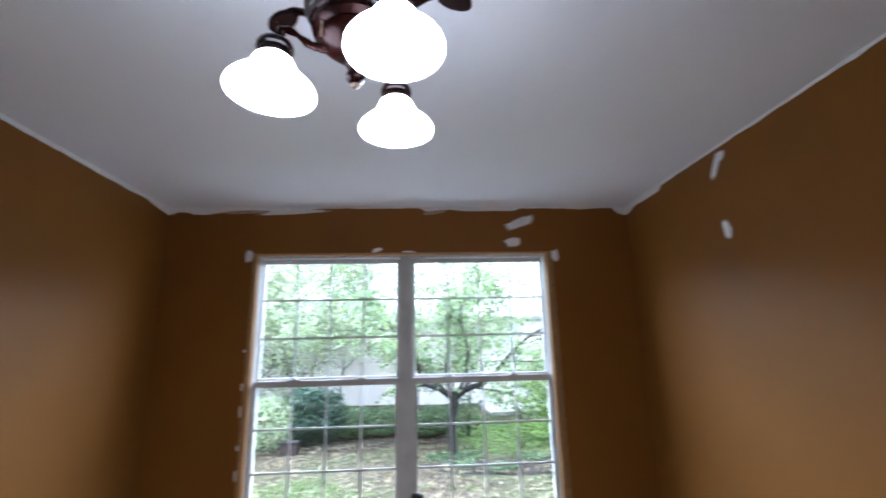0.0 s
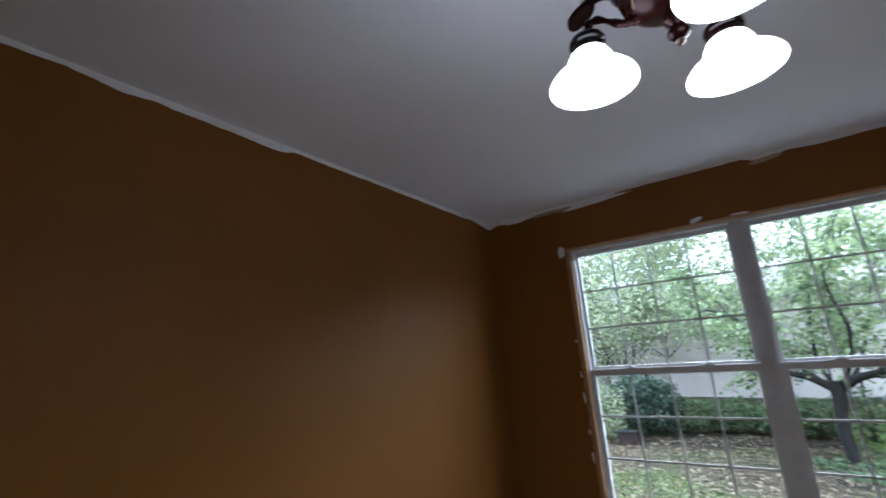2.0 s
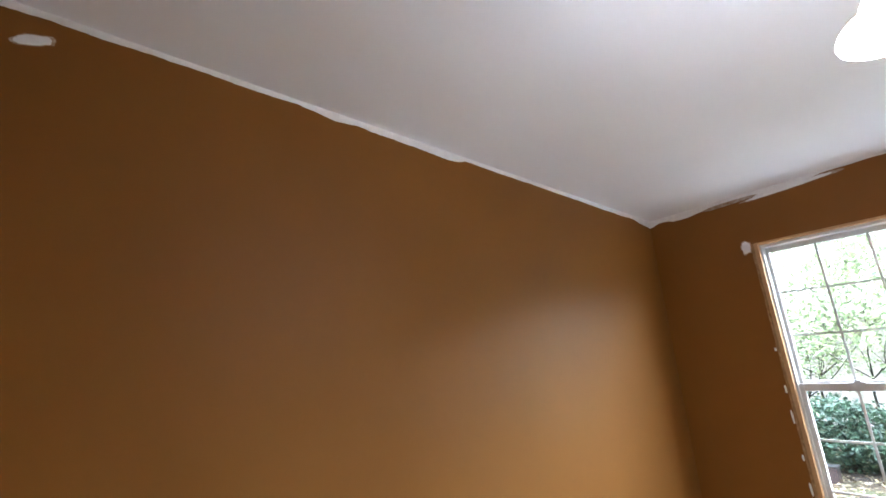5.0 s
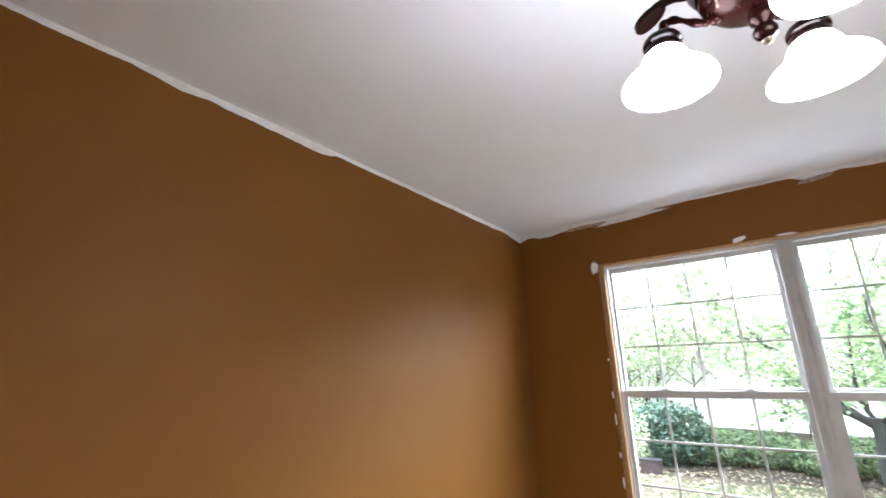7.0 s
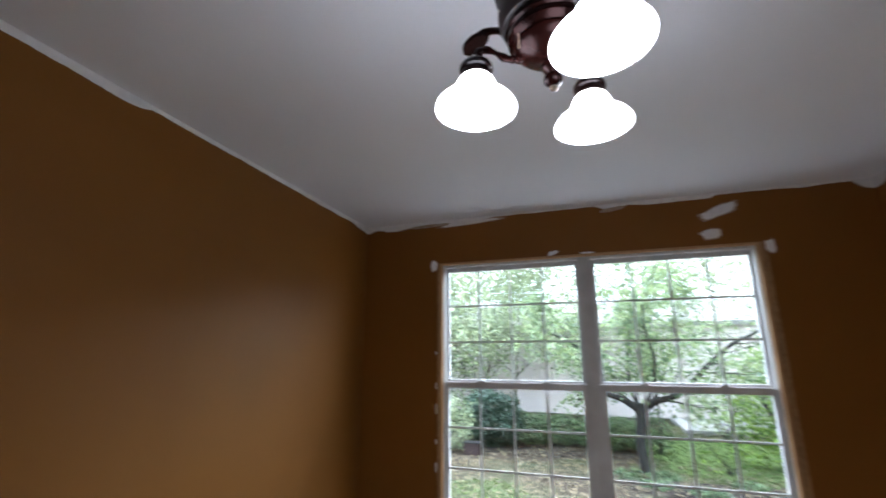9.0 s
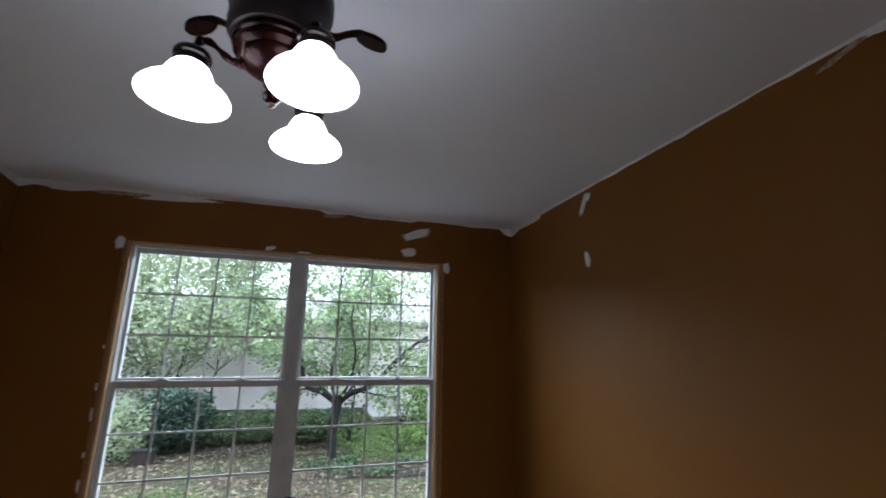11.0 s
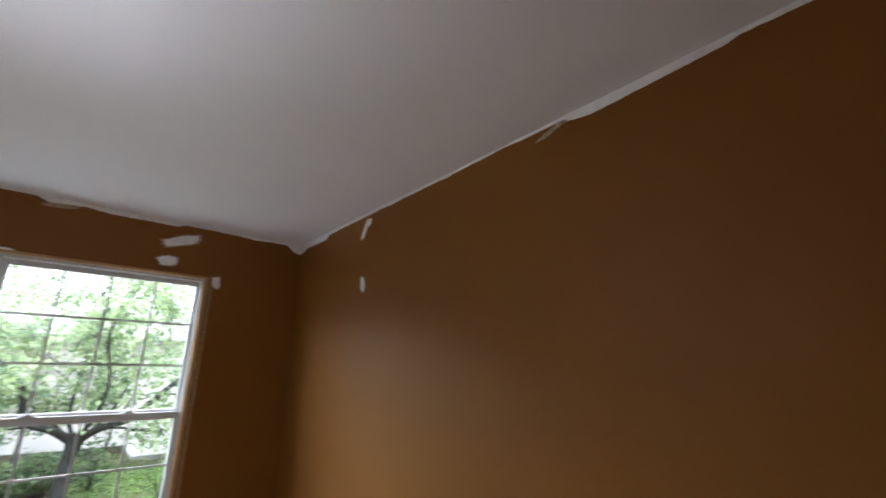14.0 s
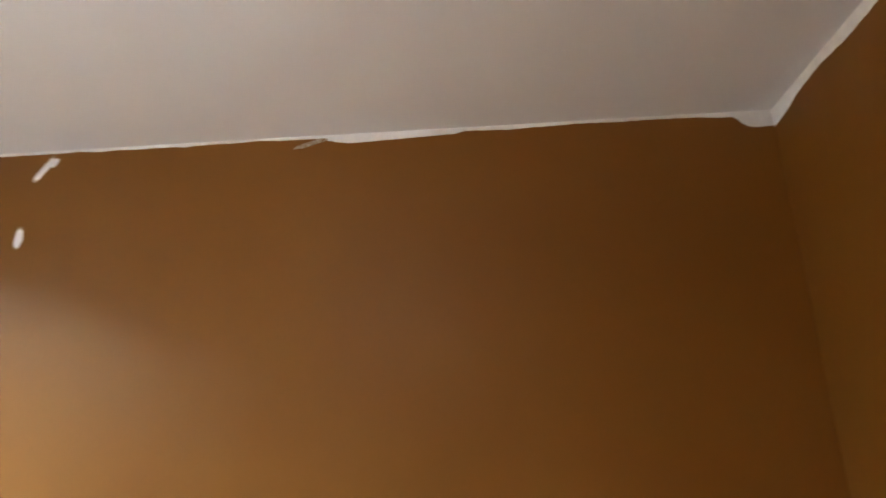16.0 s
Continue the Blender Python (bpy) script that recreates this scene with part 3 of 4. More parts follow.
for k in range(5):
    turn = radians(7 + 72 * k)
    way, side = Vector((math.cos(turn), math.sin(turn), 0)), Vector((-math.sin(turn), math.cos(turn), 0))
    bm = bmesh.new()
    line = smooth_line([way * 0.080 + Vector((0, 0, Z + 2.176)), way * 0.108 + Vector((0, 0, Z + 2.178)), way * 0.134 + Vector((0, 0, Z + 2.195)),
                        way * 0.160 + Vector((0, 0, Z + 2.206)), way * 0.184 + Vector((0, 0, Z + 2.198))], 5)
    widths = [0.017 - 0.008 * math.sin(math.pi * i / (len(line) - 1)) for i in range(len(line))]
    tube(bm, line, [(w, 0.006) for w in widths], 12)
    # the drooping oval pad that a blade screws on to
    pad = [(0.156, 0.010), (0.166, 0.017), (0.178, 0.0215), (0.192, 0.0225), (0.206, 0.020), (0.217, 0.014), (0.222, 0.006)]
    top, low = [], []
    outline = [(r, w) for r, w in pad] + [(r, -w) for r, w in reversed(pad)]
    for r, w in outline:
        drop = -0.004 - (r - 0.156) * 0.16
        top.append(bm.verts.new(way * r + side * w + Vector((0, 0, Z + 2.208 + drop))))
        low.append(bm.verts.new(way * (r * 0.99 + 0.002) + side * w * 0.86 + Vector((0, 0, Z + 2.199 + drop))))
    bm.faces.new(top)
    bm.faces.new(low[::-1])
    for i in range(len(outline)):
        j = (i + 1) % len(outline)
        bm.faces.new((top[i], low[i], low[j], top[j]))
    bmesh.ops.recalc_face_normals(bm, faces=bm.faces)
    iron = part("blade_iron", bm, DARK_BRONZE, fan, "dark blade iron with an empty oval pad", smooth=True)
    for s in (-0.012, 0.012):
        at = way * 0.196 + side * s * 0.8
        part("screw", lathe(bmesh.new(), [(0.0005, -0.0025), (0.0035, -0.001), (0.0038, 0.001)], 12, Matrix.Translation(at + Vector((0, 0, Z + 2.190)))), BRONZE, iron, smooth=True)

SHADE_PROFILE = [(0.023, 0.0), (0.027, -0.003), (0.033, -0.010), (0.0375, -0.019), (0.041, -0.028), (0.0445, -0.036), (0.050, -0.0425), (0.058, -0.048), (0.066, -0.054),
                 (0.072, -0.061), (0.0755, -0.0675), (0.0765, -0.0725), (0.075, -0.0765), (0.073, -0.078)]
for k in range(3):
    angle = 62 + 120 * k
    turn = radians(angle)
    way = Vector((math.cos(turn), math.sin(turn), 0))
    side = Vector((-math.sin(turn), math.cos(turn), 0))
    spot = lambda r, z: way * r + Vector((0, 0, Z + z))
    bm = bmesh.new()
    line = smooth_line([spot(0.050, 2.064), spot(0.066, 2.062), spot(0.083, 2.068), spot(0.097, 2.079), spot(0.112, 2.091), spot(0.125, 2.096), spot(0.138, 2.088), spot(0.142, 2.070)], 5)
    tube(bm, line, [0.0062 + 0.0016 * math.cos(i * 0.55) for i in range(len(line))], 12)
    for r, z, size in ((0.060, 2.062, 0.0095), (0.072, 2.064, 0.0082), (0.134, 2.093, 0.0095)):
        bmesh.ops.create_uvsphere(bm, u_segments=14, v_segments=9, radius=size, matrix=Matrix.Translation(spot(r, z)))
    bmesh.ops.recalc_face_normals(bm, faces=bm.faces)
    arm = part("lamp_arm", bm, BRONZE, fan, "curved bronze lamp arm", smooth=True)
    tilt = Matrix.Rotation(radians(-1.5), 4, side)
    seat = Matrix.Translation(spot(0.142, 2.071)) @ tilt
    part("socket_cap", lathe(bmesh.new(), [(0.008, 0.003), (0.018, 0.001), (0.0285, -0.005), (0.0325, -0.012), (0.0325, -0.018), (0.0285, -0.021), (0.0305, -0.025), (0.0305, -0.032), (0.026, -0.037)], 32, seat),
         DARK_BRONZE, arm, "dark ribbed socket cap", smooth=True)
    bm = bmesh.new()
    inner = [(r - 0.003, z) for r, z in reversed(SHADE_PROFILE)]
    lathe(bm, SHADE_PROFILE + inner, 48, seat @ Matrix.Translation((0, 0, -0.030)), cap=False)
    part("shade", bm, LAMP_GLASS, arm, "glowing white frosted glass bell shade", smooth=True)
    bm = bmesh.new()
    bmesh.ops.create_uvsphere(bm, u_segments=18, v_segments=12, radius=0.022, matrix=seat @ Matrix.Translation((0, 0, -0.066)))
    part("bulb", bm, LAMP_GLASS, arm, "lit round bulb", smooth=True)

bm = bmesh.new()
for i in range(9):
    bmesh.ops.create_icosphere(bm, subdivisions=1, radius=0.0020, matrix=Matrix.Translation((-0.053, -0.046, Z + 2.090 - 0.0047 * i)))
part("pull_chain", bm, AGED_METAL, fan, "short beaded metal pull chain", smooth=True)
part("chain_outlet", lathe(bmesh.new(), [(0.0065, 0.0), (0.0065, 0.008), (0.004, 0.012)], 14, Matrix.Translation((-0.047, -0.041, Z + 2.090)) @ pose(0, 0, 0, 60, 0, -49)), BRONZE, fan, smooth=True)

# ---- outside: garden, trees, the house across ----
# unseen wall added beside and above the room, two storeys high, to shade the garden
bm = bmesh.new()
for low, high in (((-9, 0.02, -0.6), (-HALF - 0.12, 0.16, 5.6)), ((HALF + 0.12, 0.02, -0.6), (7.5, 0.16, 5.6)), ((-HALF - 0.12, 0.02, HIGH + 0.15), (HALF + 0.12, 0.16, 5.6)),
                  ((-HALF - 0.12, 0.02, -0.6), (HALF + 0.12, 0.16, -0.1))):
    add_box(bm, low, high)
tagged(part("garden_shade_wall", bm, BRICK_WALL), "unseen brick wall beside and above the room, added to shade the garden", "wall", kind="structure")
GROUND_Z = -0.32


def land(x, y):
    far = max(0.0, y - 2.0)
    return GROUND_Z + 0.10 * noise.noise((x * 0.25, y * 0.25, 7)) * min(1, far) + 0.012 * min(far, 10)


rows, cols = 60, 80
bm = bmesh.new()
grid = []
for j in range(rows + 1):
    v = j / rows
    y = 0.16 + 40 * v ** 2.2 if v < 1 else 600
    line = []
    for i in range(cols + 1):
        u = i / cols * 2 - 1
        x = math.copysign(abs(u) ** 2.2 * 40, u) if abs(u) < 1 else math.copysign(600, u)
        line.append(bm.verts.new((x, y, land(x, min(y, 40)))))
    grid.append(line)
for one, two in zip(grid, grid[1:]):
    for i in range(cols):
        bm.faces.new((one[i], one[i + 1], two[i + 1], two[i]))
back = [bm.verts.new((x, -600, GROUND_Z)) for x in (-600, 600)]
bm.faces.new((back[0], back[1], *reversed(grid[0])))
bmesh.ops.recalc_face_normals(bm, faces=bm.faces)
tagged(part("ground", bm, GROUND, smooth=True), "patchy lawn and bare soil under autumn leaves", "ground", kind="structure")


def flakes(name, places, size, mat, parent=None, flat=0.0, seed=0, shape=0.55):
    """Many small folded leaves, each of four corners, round the given places."""
    rng = np.random.default_rng(seed)
    places = np.asarray(places, float)
    n = len(places)
    normal = rng.normal(size=(n, 3))
    normal[:, 2] = np.abs(normal[:, 2]) + flat
    normal /= np.linalg.norm(normal, axis=1)[:, None]
    along = np.cross(normal, rng.normal(size=(n, 3)))
    along /= np.linalg.norm(along, axis=1)[:, None]
    across = np.cross(normal, along)
    length = size * rng.uniform(0.6, 1.35, n)[:, None]
    width = length * shape
    verts = np.empty((n, 4, 3))
    verts[:, 0] = places - along * length * 0.5
    verts[:, 1] = places + across * width * 0.5 + normal * width * 0.16
    verts[:, 2] = places + along * length * 0.5
    verts[:, 3] = places - across * width * 0.5 + normal * width * 0.16
    first = np.arange(n)[:, None] * 4
    faces = np.concatenate([first + [0, 1, 2], first + [0, 2, 3]])
    data = bpy.data.meshes.new(name)
    data.from_pydata(verts.reshape(-1, 3).tolist(), [], faces.tolist())
    data.materials.append(mat)
    ob = new(name, data)
    if parent:
        ob.parent = parent
    return ob


def grow(bm, start, way, length, radius, depth, rng, twigs, lift=0.18):
    steps = 6
    points, radii = [Vector(start)], [radius]
    way = Vector(way).normalized()
    for i in range(steps):
        way = (way + Vector((rng.uniform(-1, 1), rng.uniform(-1, 1), rng.uniform(-0.6, 1) * 0.8 + lift)) * 0.22).normalized()
        points.append(points[-1] + way * length / steps)
        radii.append(radius * (1 - 0.74 * ((i + 1) / steps) ** 0.8))
    tube(bm, points, radii, 9 if depth == 0 else 6 if depth == 1 else 4)
    twigs.extend(points[3:] if depth == 0 else points[1:])
    if depth < 3:
        for k in range(4 if depth == 0 else 3):
            i = rng.randint(2, steps)
            out = Vector((rng.uniform(-1, 1), rng.uniform(-1, 1), rng.uniform(-0.25, 0.8)))
            grow(bm, points[i], way * 0.5 + out.normalized() * 0.9, length * rng.uniform(0.5, 0.75), max(radii[i] * 0.62, 0.004), depth + 1, rng, twigs, lift)


def tree(label, base, fork, limbs, radius, seed, leaf, size, per_twig, spread, lift=0.18, low=0.55, category="tree"):
    rng = random.Random(seed)
    top = root("tree", label, category, base, "garden trees")
    bm = bmesh.new()
    origin = Vector(base)
    fork = Vector(fork) - origin
    trunk = smooth_line([(0, 0, -0.1), fork * 0.3 + Vector((0.02, 0, 0)), fork * 0.7 - Vector((0.03, 0, 0)), fork], 4)
    n = len(trunk)
    tube(bm, trunk, [radius * (1.35 - 0.45 * min(1, i / n * 2.5) + 0.12 * (i / n)) for i in range(n)], 14)
    twigs = []
    for way, length, share in limbs:
        grow(bm, fork - Vector((0, 0, radius * 0.5)), way, length, radius * share, 0, rng, twigs, lift)
    part("trunk", bm, BARK, top, "grey forked trunk and limbs", smooth=True)
    gen = np.random.default_rng(seed)
    pts = np.array([tuple(t) for t in twigs])
    spots = np.repeat(pts, per_twig, axis=0)
    clump = np.repeat(gen.normal(0, spread * 0.8, pts.shape), per_twig, axis=0)
    spots = spots + clump + gen.normal(0, spread * 0.6, spots.shape)
    spots = spots[(spots[:, 2] > low) & (spots[:, 2] + base[2] < 1.3 + 0.8 * (spots[:, 1] + base[1]))]
    flakes("crown", spots, size, leaf, top, 0.3, seed)
    return top


def sprays(name, tips, per, spread, size, mat, parent, seed):
    """Leaves in flat drooping sprays round the twig ends; each leaf a folded pointed oval of six corners."""
    rng = np.random.default_rng(seed)
    tips = np.asarray(tips, float)
    n = len(tips) * per
    angle, far = rng.uniform(0, 2 * math.pi, n), spread * np.sqrt(rng.uniform(0, 1, n))
    tilt = np.repeat(rng.normal(0, 0.3, (len(tips), 2)), per, axis=0)
    off = np.stack([np.cos(angle) * far, np.sin(angle) * far, rng.normal(0, 0.035, n) - 0.9 * far * far / spread], 1)
    off[:, 2] += off[:, 0] * tilt[:, 0] + off[:, 1] * tilt[:, 1]
    places = np.repeat(tips, per, axis=0) + off
    along = np.stack([np.cos(angle), np.sin(angle), rng.uniform(-1.3, 0.1, n)], 1) + rng.normal(0, 0.45, (n, 3))
    along /= np.linalg.norm(along, axis=1)[:, None]
    normal = np.cross(along, np.cross(rng.normal(0, 0.45, (n, 3)) + [0, 0, 1], along))
    normal /= np.linalg.norm(normal, axis=1)[:, None] + 1e-9
    across = np.cross(normal, along)
    length = size * rng.uniform(0.65, 1.3, n)[:, None]
    wide = length * 0.36
    verts = np.empty((n, 6, 3))
    verts[:, 0] = places
    verts[:, 1] = places + along * length * 0.3 + across * wide + normal * wide * 0.25
    verts[:, 2] = places + along * length * 0.65 + across * wide * 0.75 + normal * wide * 0.15
    verts[:, 3] = places + along * length - normal * wide * 0.25
    verts[:, 4] = places + along * length * 0.65 - across * wide * 0.75 + normal * wide * 0.15
    verts[:, 5] = places + along * length * 0.3 - across * wide + normal * wide * 0.25
    first = np.arange(n)[:, None] * 6
    faces = np.concatenate([first + [0, 1, 2], first + [0, 2, 3], first + [0, 3, 4], first + [0, 4, 5]])
    data = bpy.data.meshes.new(name)
    data.from_pydata(verts.reshape(-1, 3).tolist(), [], faces.tolist())
    data.materials.append(mat)
    ob = new(name, data)
    ob.parent = parent
    return ob


def broad_tree(base, fork, seed):
    """The low forked tree before the window: a stout trunk, a few bent limbs, sprays of broad leaves."""
    rng = random.Random(seed)
    top = root("tree", "low garden tree with a stout forked trunk and broad leaves", "tree", base, "garden trees")
    bm = bmesh.new()
    fork = Vector(fork) - Vector(base)
    trunk = smooth_line([(0, 0, -0.12), (0.01, 0, 0.05), fork * 0.45 + Vector((-0.025, 0, 0)), fork * 0.8 + Vector((0.01, 0, 0)), fork + Vector((0, 0, 0.04))], 5)
    n = len(trunk)
    tube(bm, trunk, [0.084 * (1.45 - 0.55 * min(1, i / n * 4) + 0.8 * max(0, i / n - 0.6)) for i in range(n)], 18)
    twigs = []
    for way, thick in (([(-0.02, 0, -0.06), (-0.26, -0.05, 0.10), (-0.56, -0.08, 0.24), (-0.68, -0.05, 0.72), (-1.05, 0.0, 1.05), (-1.55, 0.1, 1.25)], 0.064),
                       ([(0.0, 0.03, -0.05), (-0.10, 0.25, 0.28), (-0.06, 0.4, 0.85), (0.05, 0.5, 1.5), (0.0, 0.6, 2.1), (0.1, 0.6, 2.7)], 0.036),
                       ([(0.03, 0, -0.08), (0.24, -0.08, 0.08), (0.62, -0.1, 0.22), (1.02, -0.05, 0.62), (1.45, 0.0, 0.98), (1.95, 0.1, 1.25), (2.3, 0.1, 1.8)], 0.066),
                       ([(0.02, -0.02, -0.04), (0.16, -0.3, 0.25), (0.22, -0.55, 0.75), (0.10, -0.75, 1.35), (0.2, -0.8, 1.8), (0.5, -0.8, 2.4)], 0.030),
                       ([(0.02, 0.02, -0.06), (0.28, 0.32, 0.12), (0.5, 0.8, 0.4), (0.75, 1.1, 1.0), (0.95, 1.3, 1.6), (1.35, 1.4, 2.2)], 0.034),
                       ([(-0.02, 0.02, -0.06), (-0.3, 0.35, 0.2), (-0.75, 0.7, 0.62), (-1.2, 0.85, 1.3), (-1.5, 0.9, 1.85)], 0.032)):
        line = smooth_line([fork + Vector(p) for p in way], 5)
        m = len(line)
        tube(bm, line, [thick * (1 - 0.78 * (i / (m - 1)) ** 0.8) for i in range(m)], 10)
        for i in range(6, m, 2):
            out = Vector((rng.uniform(-1, 1), rng.uniform(-1, 1), rng.uniform(-0.55, 0.5)))
            grow(bm, line[i], (line[i] - line[i - 1]).normalized() * 0.5 + out.normalized(), rng.uniform(0.55, 0.95), max(0.006, thick * 0.30 * (1.2 - i / m)), 2, rng, twigs, 0.05)
    part("trunk", bm, BARK, top, "stout grey forked trunk and bent limbs", smooth=True)
    rng.shuffle(twigs)
    floor = fork.z - 0.10
    tips = [tuple(t) for t in twigs if t.z > floor and noise.noise(t * 1.7) > -0.28]
    sprays("crown", tips[:820], 10, 0.21, 0.076, LEAF_MAIN, top, seed)
    return top


broad_tree((0.70, 5.3, land(0.70, 5.3)), (0.73, 5.32, 0.67), 5)
# background trees, their leaf colour paled to stand in for haze
for spot, seed, scale in (((-4.2, 9.3), 21, 1.0), ((-2.05, 9.7), 22, 1.3), ((3.65, 7.9), 23, 1.35), ((5.8, 8.3), 24, 1.3), ((-7.0, 9.6), 25, 1.2), ((0.05, 9.6), 26, 1.35),
                          ((-2.9, 8.4), 27, 0.9), ((-2.95, 10.0), 28, 1.4), ((-5.6, 8.0), 29, 0.9), ((4.6, 6.9), 30, 0.8),
                          ((-3.6, 9.9), 31, 1.4), ((1.06, 9.8), 32, 1.4), ((-5.9, 9.8), 34, 1.4), ((1.6, 10.45), 35, 1.7)):
    x, y = spot
    tree("slender garden tree with yellow-green leaves paled for haze", (x, y, land(x, y)), (x + 0.1, y, 0.7 * scale),
         [((-0.8, 0, 0.6), 2.3 * scale, 0.6), ((0.8, 0.2, 0.6), 2.3 * scale, 0.6), ((0.1, -0.6, 1), 2.6 * scale, 0.65), ((0, 0.7, 0.9), 2.4 * scale, 0.55), ((0.3, -0.9, 0.4), 1.8 * scale, 0.5)],
         0.024, seed, LEAF_PALE_HAZE, 0.098, 4, 0.30 * max(1, scale), 0.10, 0.8)


def shrub(label, centre, radii, count, size, mat, seed, category="shrub", name="shrub"):
    """A mound of leaves over a few stems, denser towards its skin."""
    gen = np.random.default_rng(seed)
    x, y, z = centre
    top = root(name, label, category, (x, y, land(x, y)))
    rng = random.Random(seed)
    bm = bmesh.new()
    for k in range(9):
        a = rng.uniform(0, 2 * math.pi)
        tube(bm, [(0, 0, -0.05), (math.cos(a) * radii[0] * 0.25, math.sin(a) * radii[1] * 0.25, radii[2] * 0.8), (math.cos(a) * radii[0] * 0.6, math.sin(a) * radii[1] * 0.6, radii[2] * 1.5)], [min(0.022, radii[2] * 0.035), min(0.015, radii[2] * 0.022), 0.004], 5)
    part("stems", bm, BARK, top)
    way = gen.normal(size=(count, 3))
    way /= np.linalg.norm(way, axis=1)[:, None]
    far = gen.uniform(0.35, 1, count) ** 0.5
    lump = np.array([1 + 0.42 * noise.noise((w[0] * 2.2, w[1] * 2.2, w[2] * 2.2 + seed)) + 0.22 * noise.noise((w[0] * 6, w[1] * 6, w[2] * 6 + seed)) for w in way])
    spots = way * (far * lump)[:, None] * np.array(radii) + [0, 0, radii[2] * 0.95]
    spots = spots[spots[:, 2] > 0.02]
    flakes("foliage", spots, size, mat, top, 0.2, seed)
    return top


shrub("dense dark evergreen bush at the hedge's end", (-1.98, 6.45, 0), (0.64, 0.55, 0.57), 4300, 0.078, LEAF_DARK, 41)
shrub("loose rounded green shrub behind the small tree", (1.12, 6.6, 0), (0.26, 0.26, 0.42), 480, 0.07, LEAF_HEDGE, 43)
shrub("loose pale-leaved shrub beside the evergreen", (-2.75, 5.9, 0), (0.55, 0.45, 0.50), 1500, 0.075, LEAF_PALE_HAZE, 42)
for k, x in enumerate((-1.2, -0.55, 0.08, 0.5)):
    shrub("low clipped green hedge shrub above dark soil", (x, 6.75 + 0.12 * math.sin(k * 2.3), 0), (0.50, 0.40, 0.30 + 0.035 * math.sin(k * 1.9 + 1)), 2300, 0.06, LEAF_HEDGE, 50 + k, "hedge")
shrub("bright leafy shrub with yellowing leaves", (2.98, 5.9, 0), (0.88, 0.65, 0.96), 3600, 0.085, LEAF_LIME, 61)
shrub("loose pale shrub with thin stems before the drive", (2.55, 8.0, 0), (0.8, 0.5, 0.6), 900, 0.08, LEAF_PALE_HAZE, 63)
shrub("bright leafy shrub with yellowing leaves", (4.5, 6.6, 0), (1.0, 0.8, 1.0), 3400, 0.09, LEAF_LIME, 62)
shrub("sparse low sapling with bare twigs and few leaves", (1.95, 5.45, 0), (0.44, 0.25, 0.26), 110, 0.07, LEAF_LIME, 64)
for k, (x, y, wide, high) in enumerate(((-3.9, 8.9, 1.2, 0.95), (3.9, 9.0, 1.2, 0.9))):
    shrub("loose tall shrub with pale small leaves beyond the lawn", (x, y, 0), (wide, 0.6, high), 1900, 0.09, LEAF_PALE_HAZE if k % 2 else LEAF_MAIN, 80 + k)
for k, (x, y) in enumerate(((0.40, 4.75), (0.75, 4.3), (1.35, 4.15), (1.95, 4.65), (2.5, 4.3), (0.9, 4.85))):
    shrub("low ground-cover plant in dark mulch", (x, y, 0), (0.24, 0.18, 0.07), 260, 0.06, LEAF_HEDGE, 70 + k, "plant", "ground_cover")


def ground_patch(name, outline, lift, mat, label):
    bm = bmesh.new()
    cx, cy, rx, ry = outline
    centre = bm.verts.new((cx, cy, land(cx, cy) + lift))
    rings = [[centre]]
    steps = 36
    for level in (0.3, 0.6, 0.85, 1.0):
        ring = []
        for i in range(steps):
            a = 2 * math.pi * i / steps
            r = level * (1 + 0.22 * noise.noise((math.cos(a) * 2, math.sin(a) * 2, cx)))
            x, y = cx + rx * r * math.cos(a), cy + ry * r * math.sin(a)
            ring.append(bm.verts.new((x, y, land(x, y) + (lift if level < 1 else -0.03))))
        rings.append(ring)
    for i in range(steps):
        bm.faces.new((centre, rings[1][i], rings[1][(i + 1) % steps]))
    for one, two in zip(rings[1:], rings[2:]):
        for i in range(steps):
            bm.faces.new((one[i], two[i], two[(i + 1) % steps], one[(i + 1) % steps]))
    bmesh.ops.recalc_face_normals(bm, faces=bm.faces)
    return tagged(part(name, bm, mat, smooth=True), label, "ground", kind="structure")


ground_patch("lawn", (2.5, 6.7, 1.75, 1.55), 0.012, LAWN, "bright green lawn between the bed and the drive")
ground_patch("planting_bed", (-1.05, 6.35, 1.95, 0.62), 0.035, MULCH, "dark mulch bed under the hedge")
ground_patch("planting_bed", (1.6, 4.42, 1.5, 0.52), 0.035, MULCH, "dark mulch bed with low plants")

gen = np.random.default_rng(8)
spots = np.stack([gen.uniform(-6, 6, 26000), gen.uniform(2.2, 9.2, 26000)], 1)
keep = [(noise.noise((x * 0.5, y * 0.5, 2)) > -0.75 + (min(0.75, max(0, x - 0.3)) if y > 4.2 else 0) + 0.3 * noise.noise((x * 2.2, y * 2.2, 4))) for x, y in spots]
flat = [(x, y, land(x, y) + (0.05 if y > 5.5 or 3.9 < y < 5.0 and x > 0 else 0.02)) for (x, y), k in zip(spots, keep) if k and not (5.75 < y < 7.2 and gen.uniform() < 0.5)]
tagged(flakes("fallen_leaves", flat, 0.044, LEAF_FALLEN, None, 2.2, 9, 0.7), "scattered tan and yellow fallen leaves on the lawn", "leaves", kind="stuff")

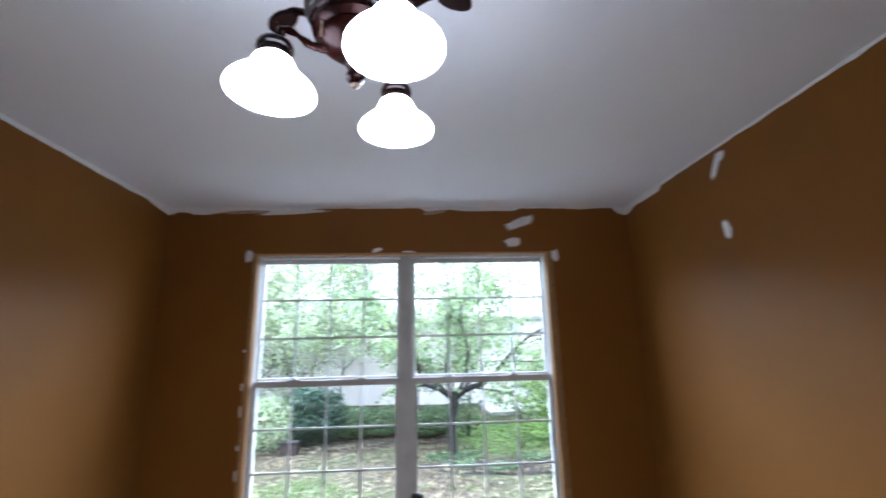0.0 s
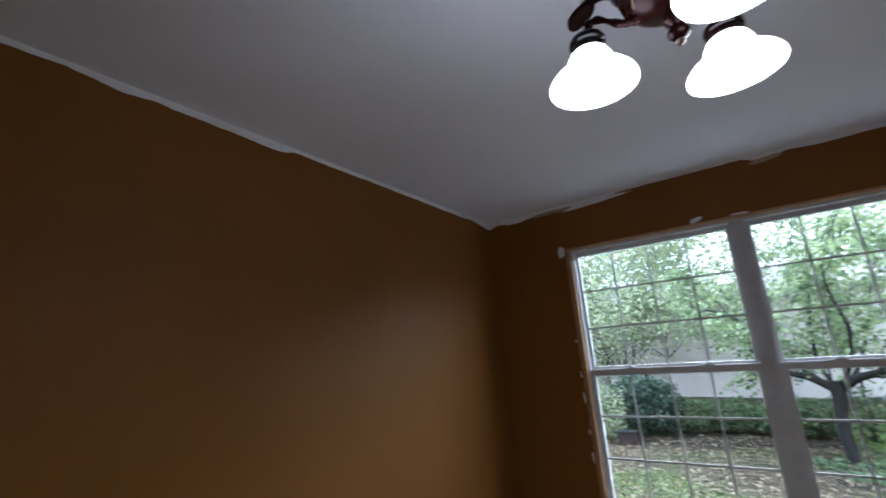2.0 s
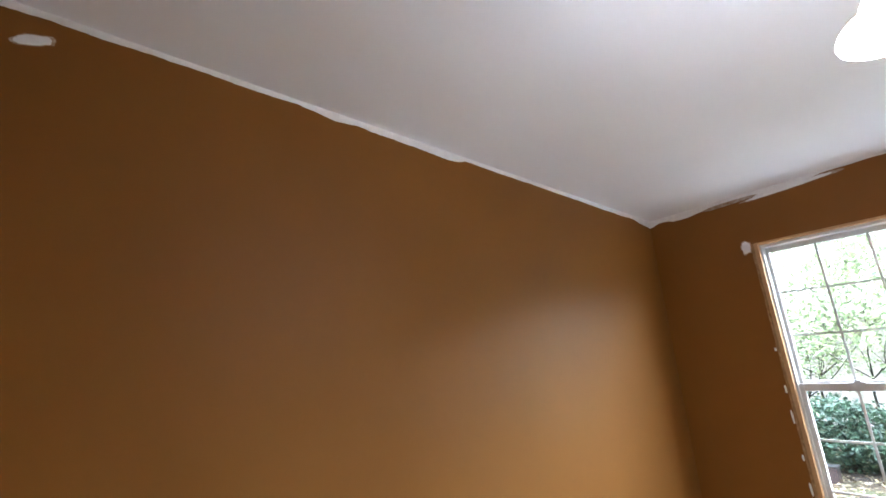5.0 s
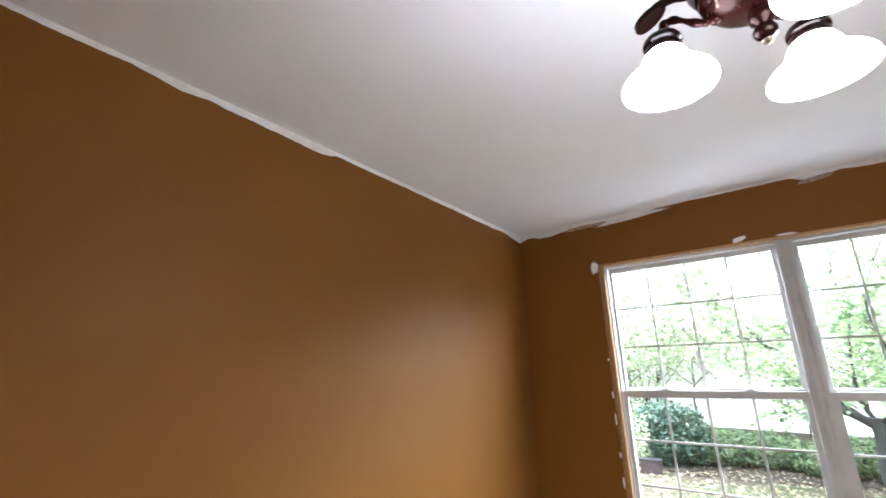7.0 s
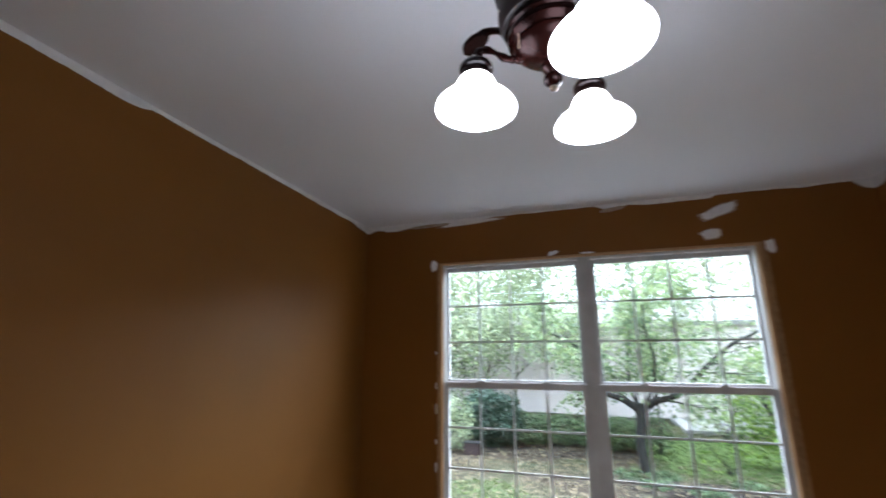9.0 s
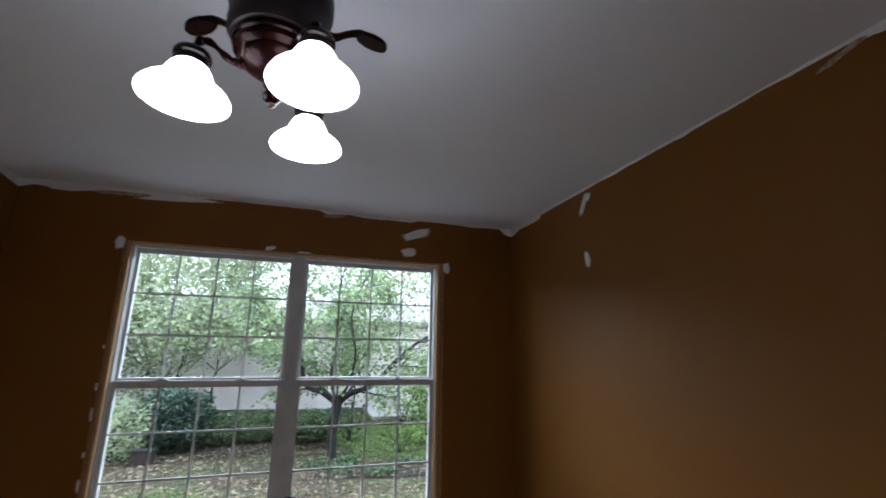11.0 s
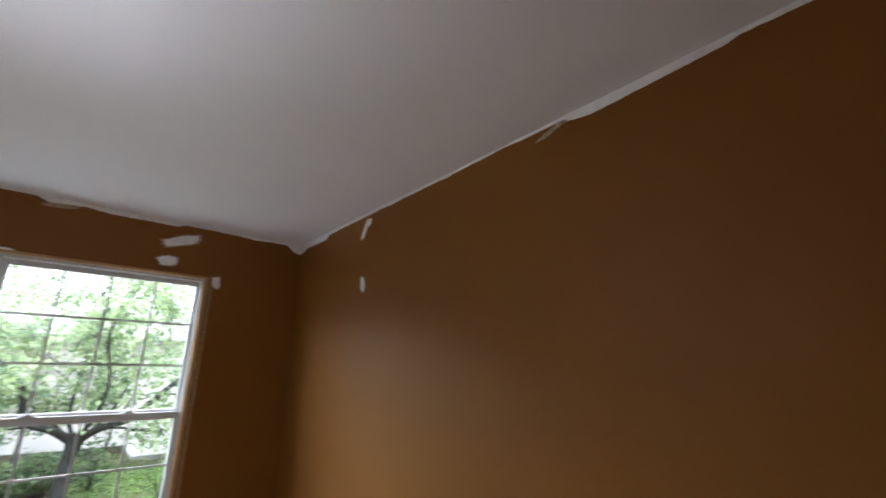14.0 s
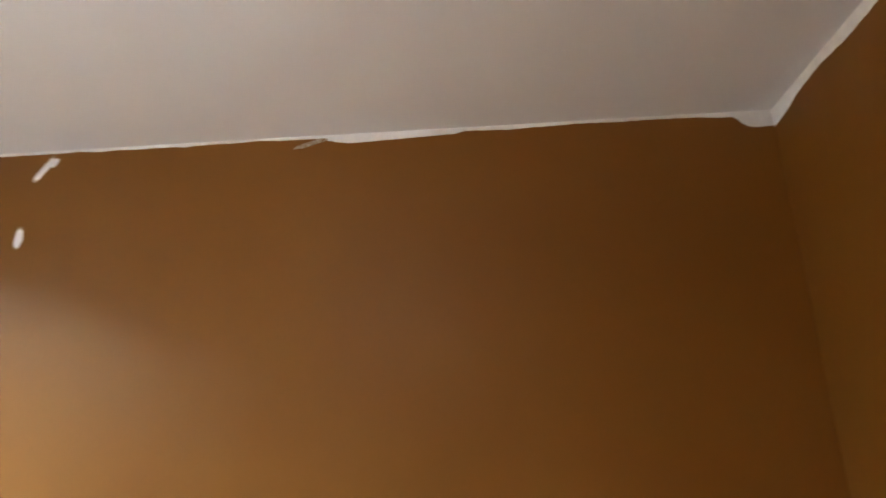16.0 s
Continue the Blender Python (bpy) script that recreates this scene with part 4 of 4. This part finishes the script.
spots = np.stack([gen.uniform(-6, 7, 60000), gen.uniform(2.2, 9.4, 60000)], 1)
keep = [(noise.noise((x * 0.45, y * 0.45, 5)) + min(0.55, max(-0.3, 0.5 * (x - 0.7))) * min(1, max(-0.5, y - 3.9)) - 0.27 - (0.12 if x < 0.5 else 0) + 0.25 * noise.noise((x * 2.5, y * 2.5, 9))) > 0 for x, y in spots]
bed = lambda x, y: (abs(y - 4.42) < 0.47 and 0.25 < x < 2.95) or (abs(y - 6.35) < 0.55 and x < 0.8)
blades = [(x, y, land(x, y) + 0.02) for (x, y), k in zip(spots, keep) if k and not bed(x, y)]
ob = flakes("grass", blades, 0.075, GRASS, None, 0.0, 10, 0.2)
tagged(ob, "short uneven tufts of green lawn grass", "grass", kind="stuff")

# an old red-brown box by the bush
crate = root("utility_box", "small weathered red-brown box by the bush", "utility box", (-2.2, 5.62, land(-2.2, 5.62)))
part("body", box((-0.15, -0.1, -0.05), (0.15, 0.1, 0.20), 0.01), BRICK_RED, crate)
part("lid", box((-0.165, -0.115, 0.202), (0.165, 0.115, 0.225), 0.008), BLACK_PLASTIC, crate, "dark lid")

# the pale house across the garden
house = root("house", "pale low house with horizontal siding behind the hedge", "house", (-3.0, 10.9, 0))
bm = box((-7, 0, -0.6), (13, 5.2, 2.3))
part("wall", bm, SIDING, house)
gable = bmesh.new()
a = [gable.verts.new(p) for p in ((-7.3, -0.15, 2.25), (13.3, -0.15, 2.25), (13.3, 2.6, 3.1), (-7.3, 2.6, 3.1), (13.3, 5.6, 2.25), (-7.3, 5.6, 2.25))]
b = [gable.verts.new(v.co + Vector((0, 0, 0.12))) for v in a]
for q in ((0, 1, 2, 3), (3, 2, 4, 5)):
    gable.faces.new([a[i] for i in q][::-1])
    gable.faces.new([b[i] for i in q])
for i, j in ((0, 1), (1, 2), (2, 4), (4, 5), (5, 3), (3, 0)):
    gable.faces.new((a[i], a[j], b[j], b[i]))
bmesh.ops.recalc_face_normals(gable, faces=gable.faces)
part("roof", gable, ROOFING, house, "grey shingled roof")
board = bmesh.new()
ends = [[board.verts.new((x, y, z)) for y, z in ((-0.002, 0.0), (-0.026, 0.0), (-0.026, 0.006), (-0.005, 0.087), (-0.002, 0.087))] for x in (-7, 13)]
for i in range(5):
    board.faces.new((ends[0][i], ends[0][(i + 1) % 5], ends[1][(i + 1) % 5], ends[1][i]))
board.faces.new(ends[0][::-1])
board.faces.new(ends[1])
bmesh.ops.recalc_face_normals(board, faces=board.faces)
sheet = mesh_of(board, "siding_board", SIDING)
for k in range(31):
    ob = new("siding_board", sheet)
    ob.parent = house
    ob.location = (0, 0, -0.45 + 0.088 * k)

tagged(part("driveway", box((1.9, 8.5, -0.4), (16, 10.4, -0.14), 0.01), CONCRETE), "pale concrete drive beyond the lawn", "driveway", kind="structure")
